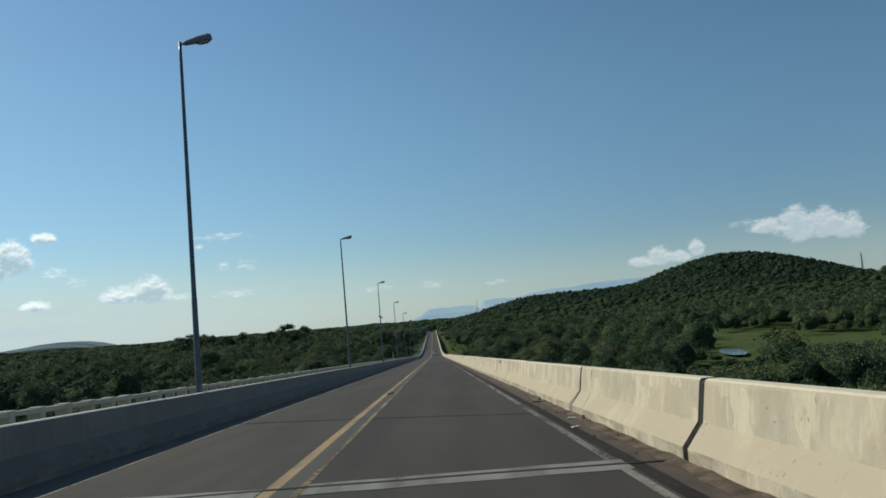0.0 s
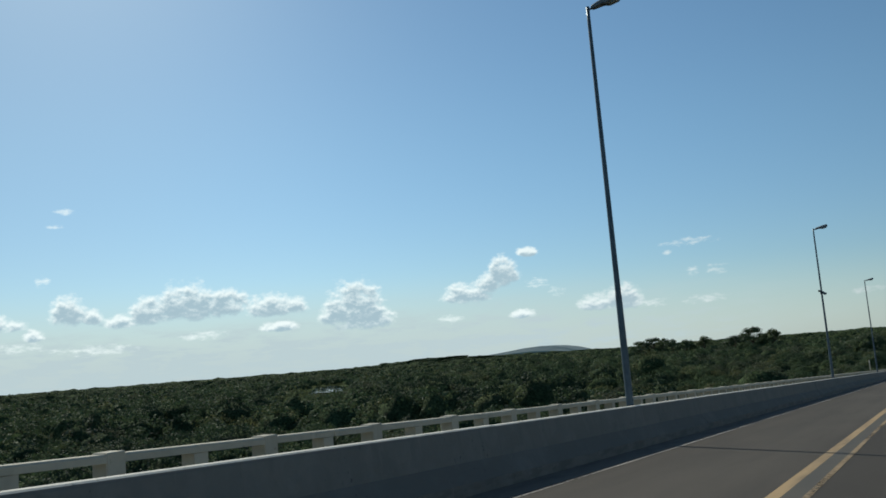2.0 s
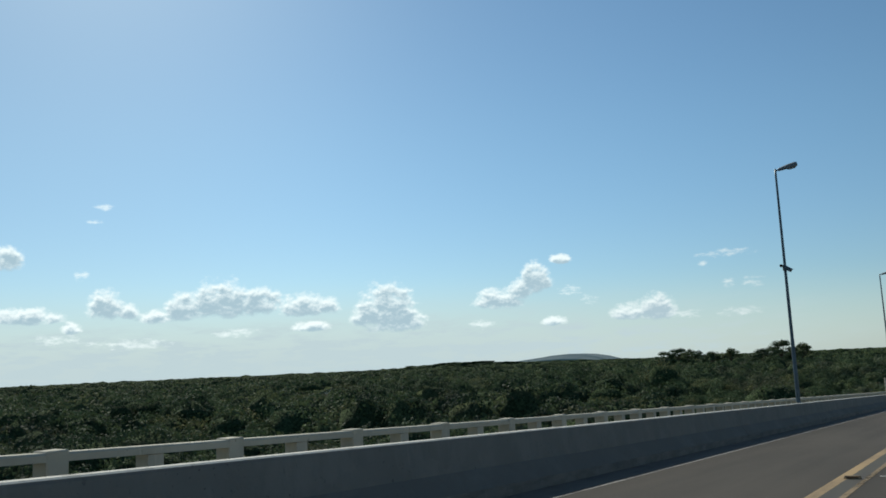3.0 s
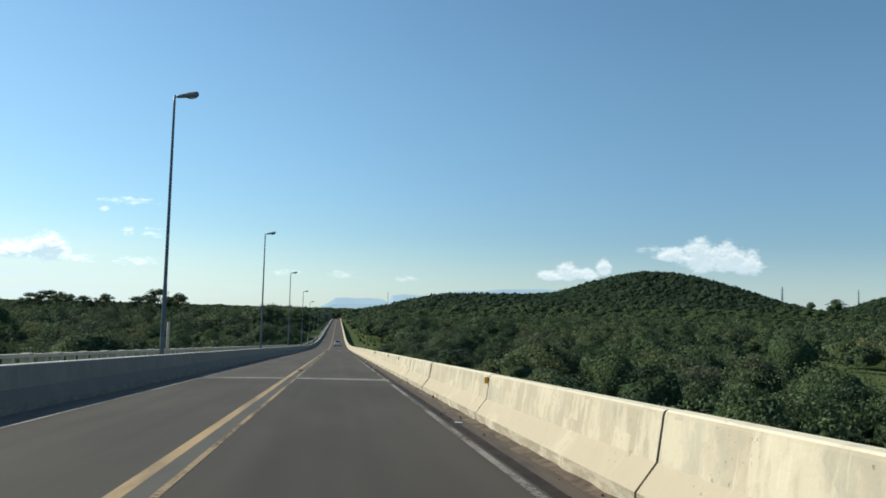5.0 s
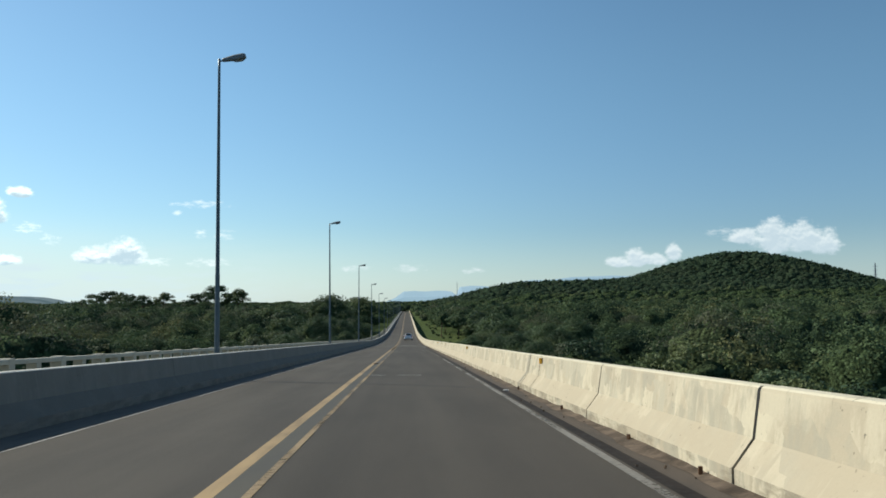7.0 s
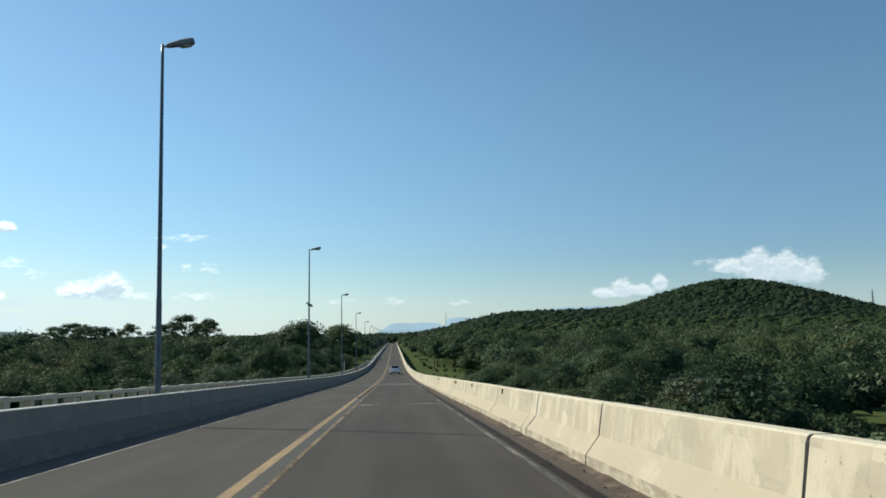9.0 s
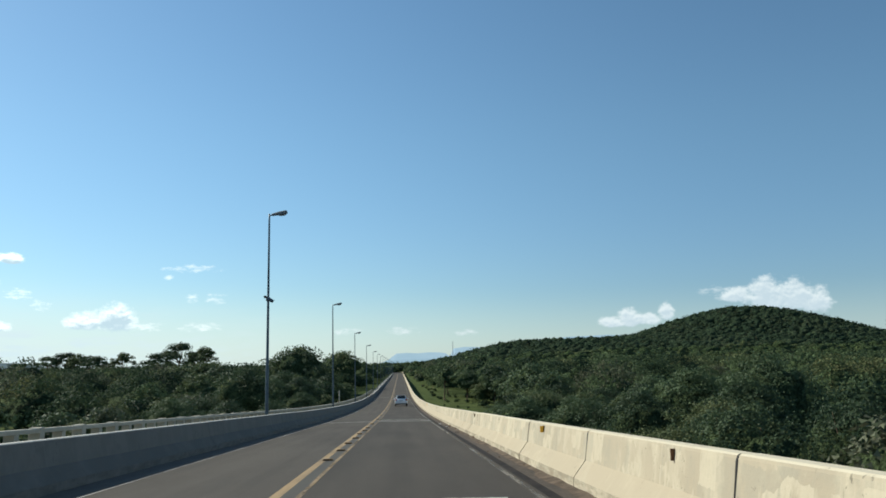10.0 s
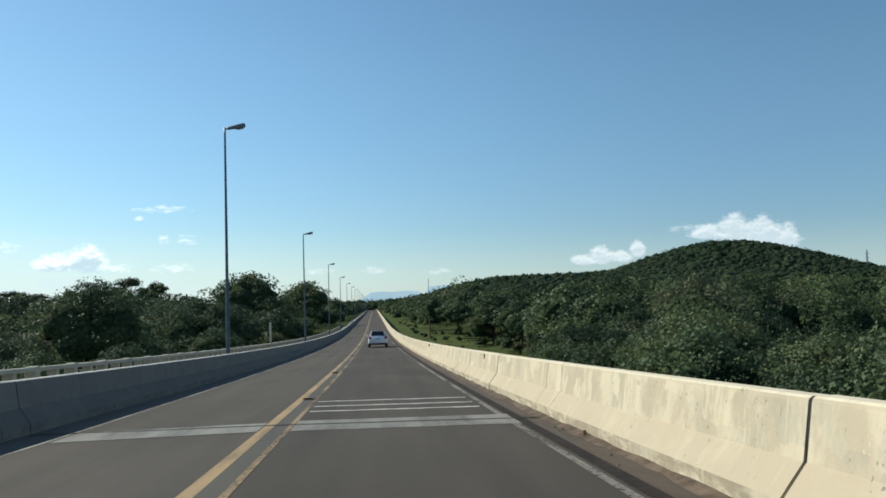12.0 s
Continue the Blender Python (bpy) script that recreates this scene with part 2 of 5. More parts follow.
def make_concrete(name, light, dark, stain, patchy=0.7, runs=0.35):
    """Weathered concrete with formwork patches, streaks and pits."""
    m, n, shader, place = material(name, 0.9)
    big = n.noise(place, 0.9, 5.0, 0.6)
    fine = n.noise(place, 28.0, 4.0, 0.65)
    run = n.noise(n.vec("MULTIPLY", place, (1.5, 2.4, 0.9)), 1.6, 5.0, 0.6)
    cell = n.add("ShaderNodeTexVoronoi")
    cell.distance = "CHEBYCHEV"
    n.put(n.vec("MULTIPLY_ADD", place, (0.2, 1.5, 2.1), n.vec("MULTIPLY", big, (0.5, 0.5, 0.5))), cell.inputs["Vector"])
    cell.inputs["Scale"].default_value = 1.0
    hue = n.add("ShaderNodeSeparateColor")
    n.put(cell.outputs["Color"], hue.inputs[0])
    f = n.math("ADD", n.math("MULTIPLY", n.ramp(big, 0.3, 0.7), 1 - patchy * 0.6), n.math("MULTIPLY", hue.outputs[0], patchy * 0.6))
    base = n.mix(f, dark, light)
    base = n.mix(n.math("MULTIPLY", n.ramp(run, 0.50, 0.72), runs), base, stain)
    pits = n.ramp(n.noise(place, 11.0, 2.0, 0.5), 0.70, 0.76)
    base = n.mix(n.math("MULTIPLY", pits, 0.6), base, tuple(c * 0.35 for c in dark))
    base = n.mix(n.math("MULTIPLY", fine, 0.16), base, tuple(c * 0.5 for c in dark))
    blot = n.ramp(n.noise(n.vec("MULTIPLY", place, (0.6, 0.8, 1.25)), 2.1, 6.0, 0.66), 0.50, 0.66)
    base = n.mix(n.math("MULTIPLY", blot, runs * 1.3), base, tuple(0.75 * a + 0.25 * b for a, b in zip(stain, light)))
    drip = n.ramp(n.noise(n.vec("MULTIPLY", place, (3.0, 7.0, 0.8)), 1.5, 4.0, 0.55), 0.62, 0.72)
    base = n.mix(n.math("MULTIPLY", drip, 0.45), base, tuple(min(1.0, c * 1.18) for c in light))
    # road dust lies on the sloping foot
    tilt = n.add("ShaderNodeSeparateXYZ")
    n.put(n.add("ShaderNodeNewGeometry").outputs["True Normal"], tilt.inputs[0])
    slope = n.math("MULTIPLY", n.ramp(tilt.outputs[2], 0.25, 0.5), n.ramp(tilt.outputs[2], 0.95, 0.8))
    base = n.mix(n.math("MULTIPLY", slope, n.math("MULTIPLY", n.ramp(big, 0.25, 0.55), 0.55)), base, (light[0] * 0.86, light[1] * 0.78, light[2] * 0.74))
    tone = n.add("ShaderNodeObjectInfo").outputs["Random"]
    base = n.mix(n.math("MULTIPLY", tone, 0.30), base, dark)
    n.put(base, shader.inputs["Base Color"])
    bump(n, shader, n.math("ADD", n.math("MULTIPLY", fine, 0.5), n.math("MULTIPLY", big, 0.8)), 0.35, 0.012)
    return m


def make_barrier(name, tan, pale, grey, foot, top, grime=0.7, patch=0.75):
    """Cast barrier: plaster patches, grey weathering, drips, pits, dusty slope, pale worn top."""
    m, n, shader, place = material(name, 0.9)
    shader.inputs["Specular IOR Level"].default_value = 0.2
    warp = n.noise(place, 2.6, 3.0, 0.6)
    at = n.vec("MULTIPLY_ADD", place, (0.3, 1.0, 0.62), n.vec("MULTIPLY", warp, (0.3, 0.3, 0.3)))
    fine = n.noise(place, 34.0, 4.0, 0.65)
    base = n.mix(n.ramp(n.noise(place, 0.7, 3.0, 0.5), 0.35, 0.65), tan, tuple(0.9 * c for c in tan))
    base = n.mix(n.math("MULTIPLY", n.ramp(n.noise(at, 1.9, 5.0, 0.62), 0.45, 0.62), 0.72), base, pale)
    base = n.mix(n.math("MULTIPLY", n.ramp(n.noise(n.vec("ADD", at, (7.0, 3.0, 5.0)), 2.7, 5.0, 0.62), 0.48, 0.66), 0.52), base, grey)
    # squarish trowelled repairs, some pale, some grey
    cell = n.add("ShaderNodeTexVoronoi")
    cell.distance = "CHEBYCHEV"
    cell.inputs["Scale"].default_value = 1.9
    n.put(n.vec("MULTIPLY_ADD", n.noise(place, 7.0, 4.0, 0.6), (0.16, 0.16, 0.16), n.vec("MULTIPLY", place, (0.3, 1.0, 1.3))), cell.inputs["Vector"])
    pick = n.add("ShaderNodeSeparateColor")
    n.put(cell.outputs["Color"], pick.inputs[0])
    brushed = n.ramp(n.noise(n.vec("MULTIPLY", place, (1.0, 3.0, 1.2)), 2.4, 4.0, 0.6), 0.36, 0.56)
    base = n.mix(n.math("MULTIPLY", n.ramp(pick.outputs[0], 0.66, 0.70), n.math("MULTIPLY", brushed, patch)), base, pale)
    base = n.mix(n.math("MULTIPLY", n.ramp(pick.outputs[1], 0.68, 0.74), n.math("MULTIPLY", brushed, patch * 0.75)), base, grey)
    tilt = n.add("ShaderNodeSeparateXYZ")
    n.put(n.add("ShaderNodeNewGeometry").outputs["True Normal"], tilt.inputs[0])
    up = tilt.outputs[2]
    slope = n.math("MULTIPLY", n.ramp(up, 0.25, 0.5), n.ramp(up, 0.95, 0.8))
    low = n.ramp(up, 0.06, 0.03)
    dusty = n.ramp(n.noise(n.vec("MULTIPLY", place, (1.0, 0.6, 1.0)), 1.5, 5.0, 0.6), 0.28, 0.55, 0.45, 0.95)
    # dust on the slope; the left barrier's foot colour also holds shade
    base = n.mix(n.math("MULTIPLY", slope, dusty), base, foot)
    stain = n.ramp(n.noise(n.vec("MULTIPLY", place, (1.0, 0.7, 3.0)), 2.2, 5.0, 0.65), 0.42, 0.60)
    base = n.mix(n.math("MULTIPLY", low, n.math("MULTIPLY", stain, grime)), base, tuple(0.55 * c for c in foot))
    # worn top; on the left barrier its pale colour stands for direct sun
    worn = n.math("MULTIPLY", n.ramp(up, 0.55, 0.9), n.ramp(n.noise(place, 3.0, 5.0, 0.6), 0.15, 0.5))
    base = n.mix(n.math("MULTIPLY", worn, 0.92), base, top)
    # short drips run down from the top and over the foot
    drip = n.ramp(n.noise(n.vec("MULTIPLY", place, (1.0, 7.0, 0.9)), 1.5, 3.0, 0.5), 0.64, 0.70)
    base = n.mix(n.math("MULTIPLY", drip, n.math("MULTIPLY_ADD", slope, -0.25, 0.36)), base, tuple(min(0.9, c * 1.12) for c in pale))
    dark = n.ramp(n.noise(n.vec("MULTIPLY", place, (1.0, 9.0, 2.2)), 1.9, 4.0, 0.6), 0.66, 0.74)
    base = n.mix(n.math("MULTIPLY", dark, 0.42), base, tuple(0.45 * c for c in grey))
    pits = n.math("MULTIPLY", n.ramp(n.noise(place, 17.0, 2.0, 0.5), 0.66, 0.72), n.ramp(n.noise(place, 1.1, 2.0, 0.5), 0.48, 0.62))
    base = n.mix(n.math("MULTIPLY", pits, 0.7), base, tuple(0.3 * c for c in grey))
    base = n.mix(n.math("MULTIPLY", fine, 0.18), base, tuple(0.6 * c for c in grey))
    tone = n.add("ShaderNodeObjectInfo").outputs["Random"]
    base = n.mix(n.math("MULTIPLY", tone, 0.22), base, tuple(0.85 * c for c in tan))
    n.put(base, shader.inputs["Base Color"])
    bump(n, shader, n.math("ADD", n.math("MULTIPLY", fine, 0.5), n.math("SUBTRACT", warp, n.math("MULTIPLY", pits, 0.8))), 0.4, 0.012)
    return m


def make_paint(name, colour, wear_lo, wear_hi):
    """Worn road paint, with bare road showing through."""
    m, n, shader, place = material(name, 0.75)
    chips = n.noise(place, 14.0, 6.0, 0.75)
    broad = n.noise(n.vec("MULTIPLY", place, (2.5, 0.35, 1.0)), 1.0, 4.0, 0.6)
    f = n.math("ADD", n.math("MULTIPLY", chips, 0.6), n.math("MULTIPLY", broad, 0.4))
    dirty = tuple(0.5 * c + d for c, d in zip(colour, (0.013, 0.010, 0.008)))
    n.put(n.mix(n.ramp(broad, 0.3, 0.7), dirty, colour), shader.inputs["Base Color"])
    n.put(n.ramp(f, wear_lo, wear_hi), shader.inputs["Alpha"])
    return m


def tree_tone(n, per_tree):
    """What sets one tree's green apart from the next: 0 to 1."""
    if per_tree:
        node = n.add("ShaderNodeAttribute")
        node.attribute_name = "tone"
        return node.outputs["Fac"]
    return n.add("ShaderNodeObjectInfo").outputs["Random"]


def make_leaf(name, dark, light, yellow, per_tree, rough=0.62, gloss=0.12, grain=0.5):
    """Foliage: thin leaves that let some light through; every tree has its own green."""
    m, n, shader, place = material(name, rough)
    tone = tree_tone(n, per_tree)
    leaf = n.add("ShaderNodeNewGeometry").outputs["Random Per Island"]
    base = n.mix(n.ramp(tone, 0.05, 0.70), tuple(0.86 * c for c in dark), light)
    dry = n.ramp(n.math("ABSOLUTE", n.math("SUBTRACT", tone, 0.62)), 0.045, 0.02)
    base = n.mix(n.math("MULTIPLY", dry, 0.7), base, tuple(light[1] * c for c in (0.98, 0.92, 0.62)))
    base = n.mix(n.math("MULTIPLY", n.ramp(tone, 0.76, 0.95), 0.80), base, yellow)
    # sprays of young, paler leaves
    base = n.mix(n.math("MULTIPLY", n.ramp(n.noise(place, grain, 3.0, 0.6), 0.48, 0.66), 0.42), base, tuple(1.2 * c for c in light))
    shade = n.add("ShaderNodeCombineColor")
    for socket in shade.inputs:
        n.put(n.ramp(leaf, 0.0, 1.0, 0.74, 1.26, False), socket)
    base = n.mix(1.0, base, shade.outputs[0], "MULTIPLY")
    n.put(base, shader.inputs["Base Color"])
    shader.inputs["Specular IOR Level"].default_value = gloss
    glow = n.add("ShaderNodeBsdfTranslucent")
    n.put(base, glow.inputs[0])
    both = n.add("ShaderNodeMixShader")
    both.inputs[0].default_value = 0.20
    n.put(shader.outputs[0], both.inputs[1])
    n.put(glow.outputs[0], both.inputs[2])
    n.put(both.outputs[0], m.node_tree.nodes["Material Output"].inputs[0])
    return m


def make_canopy(name, dark, light, yellow, grain=0.9, depth=1.6, leaf=1.1, per_tree=False):
    """Far crowns: fine leafy relief on rounded masses."""
    m, n, shader, place = material(name, 1.0)
    shader.inputs["Specular IOR Level"].default_value = 0.05
    tone = tree_tone(n, True) if per_tree else n.add("ShaderNodeNewGeometry").outputs["Random Per Island"]
    tuft = n.noise(place, grain, 5.0, 0.75)
    clump = n.noise(place, 0.22, 4.0, 0.6)
    f = n.math("ADD", n.math("MULTIPLY", tone, 0.45), n.math("MULTIPLY", n.ramp(tuft, 0.32, 0.68), 0.55))
    base = n.mix(f, dark, light)
    base = n.mix(n.math("MULTIPLY", n.ramp(n.noise(place, 0.012, 3.0, 0.5), 0.52, 0.66), 0.55), base, yellow)
    grove = n.ramp(n.noise(place, 0.035, 4.0, 0.6), 0.38, 0.62)
    base = n.mix(n.math("MULTIPLY", grove, 0.45), base, tuple(0.8 * c for c in dark))
    n.put(base, shader.inputs["Base Color"])
    # single sprays of leaves, lighter and darker
    cell = n.add("ShaderNodeTexVoronoi")
    n.put(n.vec("ADD", place, n.vec("MULTIPLY", tuft, (0.6, 0.6, 0.6))), cell.inputs["Vector"])
    cell.inputs["Scale"].default_value = leaf
    hue = n.add("ShaderNodeSeparateColor")
    n.put(cell.outputs["Color"], hue.inputs[0])
    spray = n.add("ShaderNodeCombineColor")
    for socket in spray.inputs:
        n.put(n.ramp(hue.outputs[0], 0.0, 1.0, 0.50, 1.50, False), socket)
    base = n.mix(1.0, base, spray.outputs[0], "MULTIPLY")
    n.put(base, shader.inputs["Base Color"])
    bump(n, shader, n.math("SUBTRACT", n.math("ADD", tuft, n.math("MULTIPLY", clump, 1.5)), n.math("MULTIPLY", cell.outputs["Distance"], 0.7)), 1.0, depth)
    return m


def make_ground():
    m, n, shader, place = material("grassland", 1.0)
    shader.inputs["Specular IOR Level"].default_value = 0.03
    big = n.noise(place, 0.018, 5.0, 0.6)
    mid = n.noise(place, 0.25, 5.0, 0.65)
    fine = n.noise(place, 5.0, 4.0, 0.7)
    base = n.mix(n.ramp(mid, 0.3, 0.7), (0.060, 0.078, 0.030), (0.102, 0.128, 0.046))
    base = n.mix(n.math("MULTIPLY", n.ramp(big, 0.5, 0.7), 0.4), base, (0.125, 0.142, 0.052))
    base = n.mix(n.math("MULTIPLY", fine, 0.4), base, (0.045, 0.07, 0.02))
    n.put(base, shader.inputs["Base Color"])
    bump(n, shader, n.math("ADD", fine, mid), 0.8, 0.25)
    return m


def make_distance(name, low, high):
    """Far blue hills; miles of bright air are put in as an even glow."""
    m, n, shader, place = material(name, 1.0)
    f = n.noise(n.vec("MULTIPLY", place, (0.004, 0.004, 0.02)), 1.0, 5.0, 0.6)
    shader.inputs["Base Color"].default_value = (0.02, 0.03, 0.04, 1)
    n.put(n.mix(n.ramp(f, 0.35, 0.65), low, high), shader.inputs["Emission Color"])
    shader.inputs["Emission Strength"].default_value = 1.0
    return m


def make_glass(name, tint):
    m, n, shader, place = material(name, 0.04)
    shader.inputs["Base Color"].default_value = (*tint, 1)
    shader.inputs["Coat Weight"].default_value = 0.5
    return m


def make_water():
    m, n, shader, place = material("still_water", 0.06)
    shader.inputs["Base Color"].default_value = (0.03, 0.045, 0.04, 1)
    bump(n, shader, n.noise(place, 1.2, 3.0, 0.5), 0.08, 0.05)
    return m


ASPHALT = make_asphalt()
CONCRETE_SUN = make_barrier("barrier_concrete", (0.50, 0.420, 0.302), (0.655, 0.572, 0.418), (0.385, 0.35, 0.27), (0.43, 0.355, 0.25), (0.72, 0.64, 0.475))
# same concrete toned down: shade, dim foot and sunlit top are in its colours
CONCRETE_SHADE = make_barrier("shade_toned_barrier_concrete", (0.232, 0.214, 0.184), (0.262, 0.243, 0.209), (0.208, 0.192, 0.165), (0.155, 0.140, 0.118), (0.80, 0.76, 0.67), 0.4, 0.45)
CONCRETE_GREY = make_concrete("grey_concrete", (0.235, 0.228, 0.215), (0.165, 0.16, 0.152), (0.12, 0.12, 0.12), 0.2, 0.2)
CONCRETE_RAIL = make_concrete("rail_concrete", (0.54, 0.49, 0.38), (0.42, 0.385, 0.30), (0.29, 0.265, 0.205), 0.3)
JOINT_FILL = make_paint("pale_joint_mortar", (0.215, 0.20, 0.17), 0.24, 0.46)
JOINT_DARK = plain("joint_rubber_and_gap_shade", (0.03, 0.028, 0.026), 0.8)
YELLOW = make_paint("yellow_paint", (0.37, 0.240, 0.100), 0.20, 0.48)
YELLOW_WORN = make_paint("worn_yellow_paint", (0.29, 0.195, 0.092), 0.28, 0.58)
WHITE = make_paint("white_paint", (0.205, 0.184, 0.156), 0.33, 0.57)
WHITE_NEW = make_paint("fresh_white_paint", (0.80, 0.78, 0.72), 0.12, 0.30)
DIRT = plain("brown_dirt", (0.108, 0.080, 0.058), 0.95, 0.0, 0.3, 3.0)
STEEL = plain("galvanised_pole", (0.095, 0.120, 0.138), 0.5, 0.55, 0.10, 3.0)
LAMP_GREY = plain("lamp_housing", (0.17, 0.18, 0.19), 0.55, 0.2, 0.1, 8.0)
LENS = make_glass("lamp_lens", (0.35, 0.36, 0.36))
AMBER = plain("amber_reflector", (0.92, 0.46, 0.03), 0.25, 0.0, 0.1, 40.0)
RUST = plain("rusty_bracket", (0.13, 0.065, 0.03), 0.8, 0.1, 0.3, 30.0)
STUD = plain("stud_body", (0.27, 0.19, 0.105), 0.7, 0.0, 0.25, 20.0)
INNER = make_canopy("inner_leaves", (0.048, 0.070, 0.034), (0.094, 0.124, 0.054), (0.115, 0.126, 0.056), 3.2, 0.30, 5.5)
# woodland hearts are a darker green, for the shade between the sprays
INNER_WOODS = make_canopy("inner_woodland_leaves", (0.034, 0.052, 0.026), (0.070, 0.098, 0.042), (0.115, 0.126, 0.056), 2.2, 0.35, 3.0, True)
BARK = plain("bark", (0.115, 0.085, 0.060), 0.9, 0.0, 0.3, 4.0)
LEAF_NEAR = make_leaf("leaves", (0.040, 0.066, 0.034), (0.092, 0.128, 0.060), (0.135, 0.150, 0.062), False, 0.58, 0.11, 0.9)
LEAF_WOODS = make_leaf("woodland_leaves", (0.024, 0.044, 0.027), (0.094, 0.128, 0.060), (0.180, 0.174, 0.076), True, 0.7, 0.05, 0.35)
CANOPY = make_canopy("far_canopy", (0.034, 0.055, 0.024), (0.078, 0.108, 0.043), (0.108, 0.118, 0.050))
# hill greens lean to blue: the haze of distance is put into them
CANOPY_HILL = make_canopy("hill_canopy", (0.022, 0.038, 0.022), (0.046, 0.068, 0.036), (0.066, 0.079, 0.042), 0.9, 0.8)
LEAF_HILL = make_leaf("hill_leaves", (0.020, 0.036, 0.021), (0.050, 0.072, 0.038), (0.080, 0.090, 0.044), True, 0.8, 0.05, 0.08)
GRASS = make_ground()
MESA = make_distance("hazy_mesa", (0.30, 0.42, 0.49), (0.34, 0.455, 0.52))
HILL_HAZE = make_distance("hazy_hill", (0.040, 0.072, 0.082), (0.056, 0.090, 0.098))
WATER = make_water()
GREY_STEEL = plain("lattice_steel", (0.30, 0.32, 0.34), 0.6, 0.3)
CAR_WHITE = plain("car_paint", (0.80, 0.80, 0.80), 0.25, 0.0, 0.03, 2.0)
CAR_GLASS = make_glass("car_glass", (0.015, 0.017, 0.02))
RUBBER = plain("tyre_rubber", (0.02, 0.02, 0.02), 0.85)
ALLOY = plain("alloy_rim", (0.35, 0.36, 0.37), 0.4, 0.7)
TAIL_RED = plain("tail_light_red", (0.35, 0.02, 0.02), 0.2)
BLACK = plain("black_plastic", (0.025, 0.025, 0.027), 0.6)
PLATE = plain("number_plate", (0.45, 0.45, 0.44), 0.5)
BOTTLE = plain("litter_plastic", (0.6, 0.6, 0.58), 0.4)

# ------------------------------------------------------------------ mesh helpers


def part(name, bm, mat, parent=None, label="", smooth=False):
    """Links a bmesh as one object, under a parent or on its own."""
    me = bpy.data.meshes.new(name)
    bm.to_mesh(me)
    bm.free()
    me.materials.append(mat)
    if smooth:
        for poly in me.polygons:
            poly.use_smooth = True
    ob = new(name, me)
    ob.parent = parent
    return tagged(ob, label)


def raw(name, verts, faces, mat, smooth=False, tone=None):
    """An object from arrays of vertices and of triangles or quads; tone: a number at each vertex."""
    me = bpy.data.meshes.new(name)
    verts, faces = np.asarray(verts, np.float32), np.asarray(faces, np.int32)
    k = faces.shape[1]
    me.vertices.add(len(verts))
    me.vertices.foreach_set("co", verts.ravel())
    me.loops.add(faces.size)
    me.loops.foreach_set("vertex_index", faces.ravel())
    me.polygons.add(len(faces))
    me.polygons.foreach_set("loop_start", np.arange(0, faces.size, k, dtype=np.int32))
    if smooth:
        me.polygons.foreach_set("use_smooth", np.ones(len(faces), bool))
    me.update(calc_edges=True)
    if tone is not None:
        me.attributes.new("tone", "FLOAT", "POINT").data.foreach_set("value", np.asarray(tone, np.float32))
    me.materials.append(mat)
    return new(name, me)


def empty(name, m, label, category, group="", kind=""):
    ob = new(name)
    ob.empty_display_size = 0.2
    ob.matrix_world = m
    return tagged(ob, label, category, group, kind)


def box(bm, x0, x1, y0, y1, z0, z1, m=None):
    vs = [bm.verts.new((x, y, z)) for z in (z0, z1) for y in (y0, y1) for x in (x0, x1)]
    for q in ((0, 2, 3, 1), (4, 5, 7, 6), (0, 1, 5, 4), (2, 6, 7, 3), (0, 4, 6, 2), (1, 3, 7, 5)):
        bm.faces.new([vs[i] for i in q])
    if m:
        bmesh.ops.transform(bm, matrix=m, verts=vs)
    return vs


def bevelled(bm, width, segments=2):
    bmesh.ops.bevel(bm, geom=list(bm.edges), offset=width, segments=segments, affect="EDGES", profile=0.5)
    return bm


def tube(bm, points, radii, sides=10, caps=True):
    """A round tube along points with a radius at each."""
    rings = []
    for i, p in enumerate(points):
        a, b = Vector(points[max(0, i - 1)]), Vector(points[min(len(points) - 1, i + 1)])
        turn = (b - a).to_track_quat("Z", "Y").to_matrix()
        rings.append([bm.verts.new(Vector(p) + turn @ Vector((math.cos(2 * math.pi * k / sides) * radii[i], math.sin(2 * math.pi * k / sides) * radii[i], 0))) for k in range(sides)])
    for r, s in zip(rings, rings[1:]):
        for k in range(sides):
            bm.faces.new((r[k], r[(k + 1) % sides], s[(k + 1) % sides], s[k]))
    if caps:
        bm.faces.new(rings[0][::-1])
        bm.faces.new(rings[-1])


def sweep(bm, section, ys, closed=True, caps=True, lift=0.0):
    """A cross-section (x, z over the road) drawn along the road."""
    rings = [[bm.verts.new((x, y, deck_z(y) + z + lift)) for x, z in section] for y in ys]
    k = len(section)
    for a, b in zip(rings, rings[1:]):
        for i in range(k if closed else k - 1):
            j = (i + 1) % k
            bm.faces.new((a[i], a[j], b[j], b[i]))
    if closed and caps:
        bm.faces.new(rings[0][::-1])
        bm.faces.new(rings[-1])
    bmesh.ops.recalc_face_normals(bm, faces=bm.faces)


def steps(a, b, size):
    k = max(1, round((b - a) / size))
    return [a + (b - a) * i / k for i in range(k + 1)]

# ------------------------------------------------------------------ land
FLOOR = -17.6  # height of the flood plain


def smooth01(a):
    a = np.clip(a, 0.0, 1.0)
    return a * a * (3 - 2 * a)


def deck_line(y):
    s = y - 258.0
    return np.where(y < 258, -0.0432 * y, np.where(y < 430, -11.146 - 0.0432 * s + 0.0402 * s * s / 344.0, -15.119 - 0.003 * (y - 430.0)))


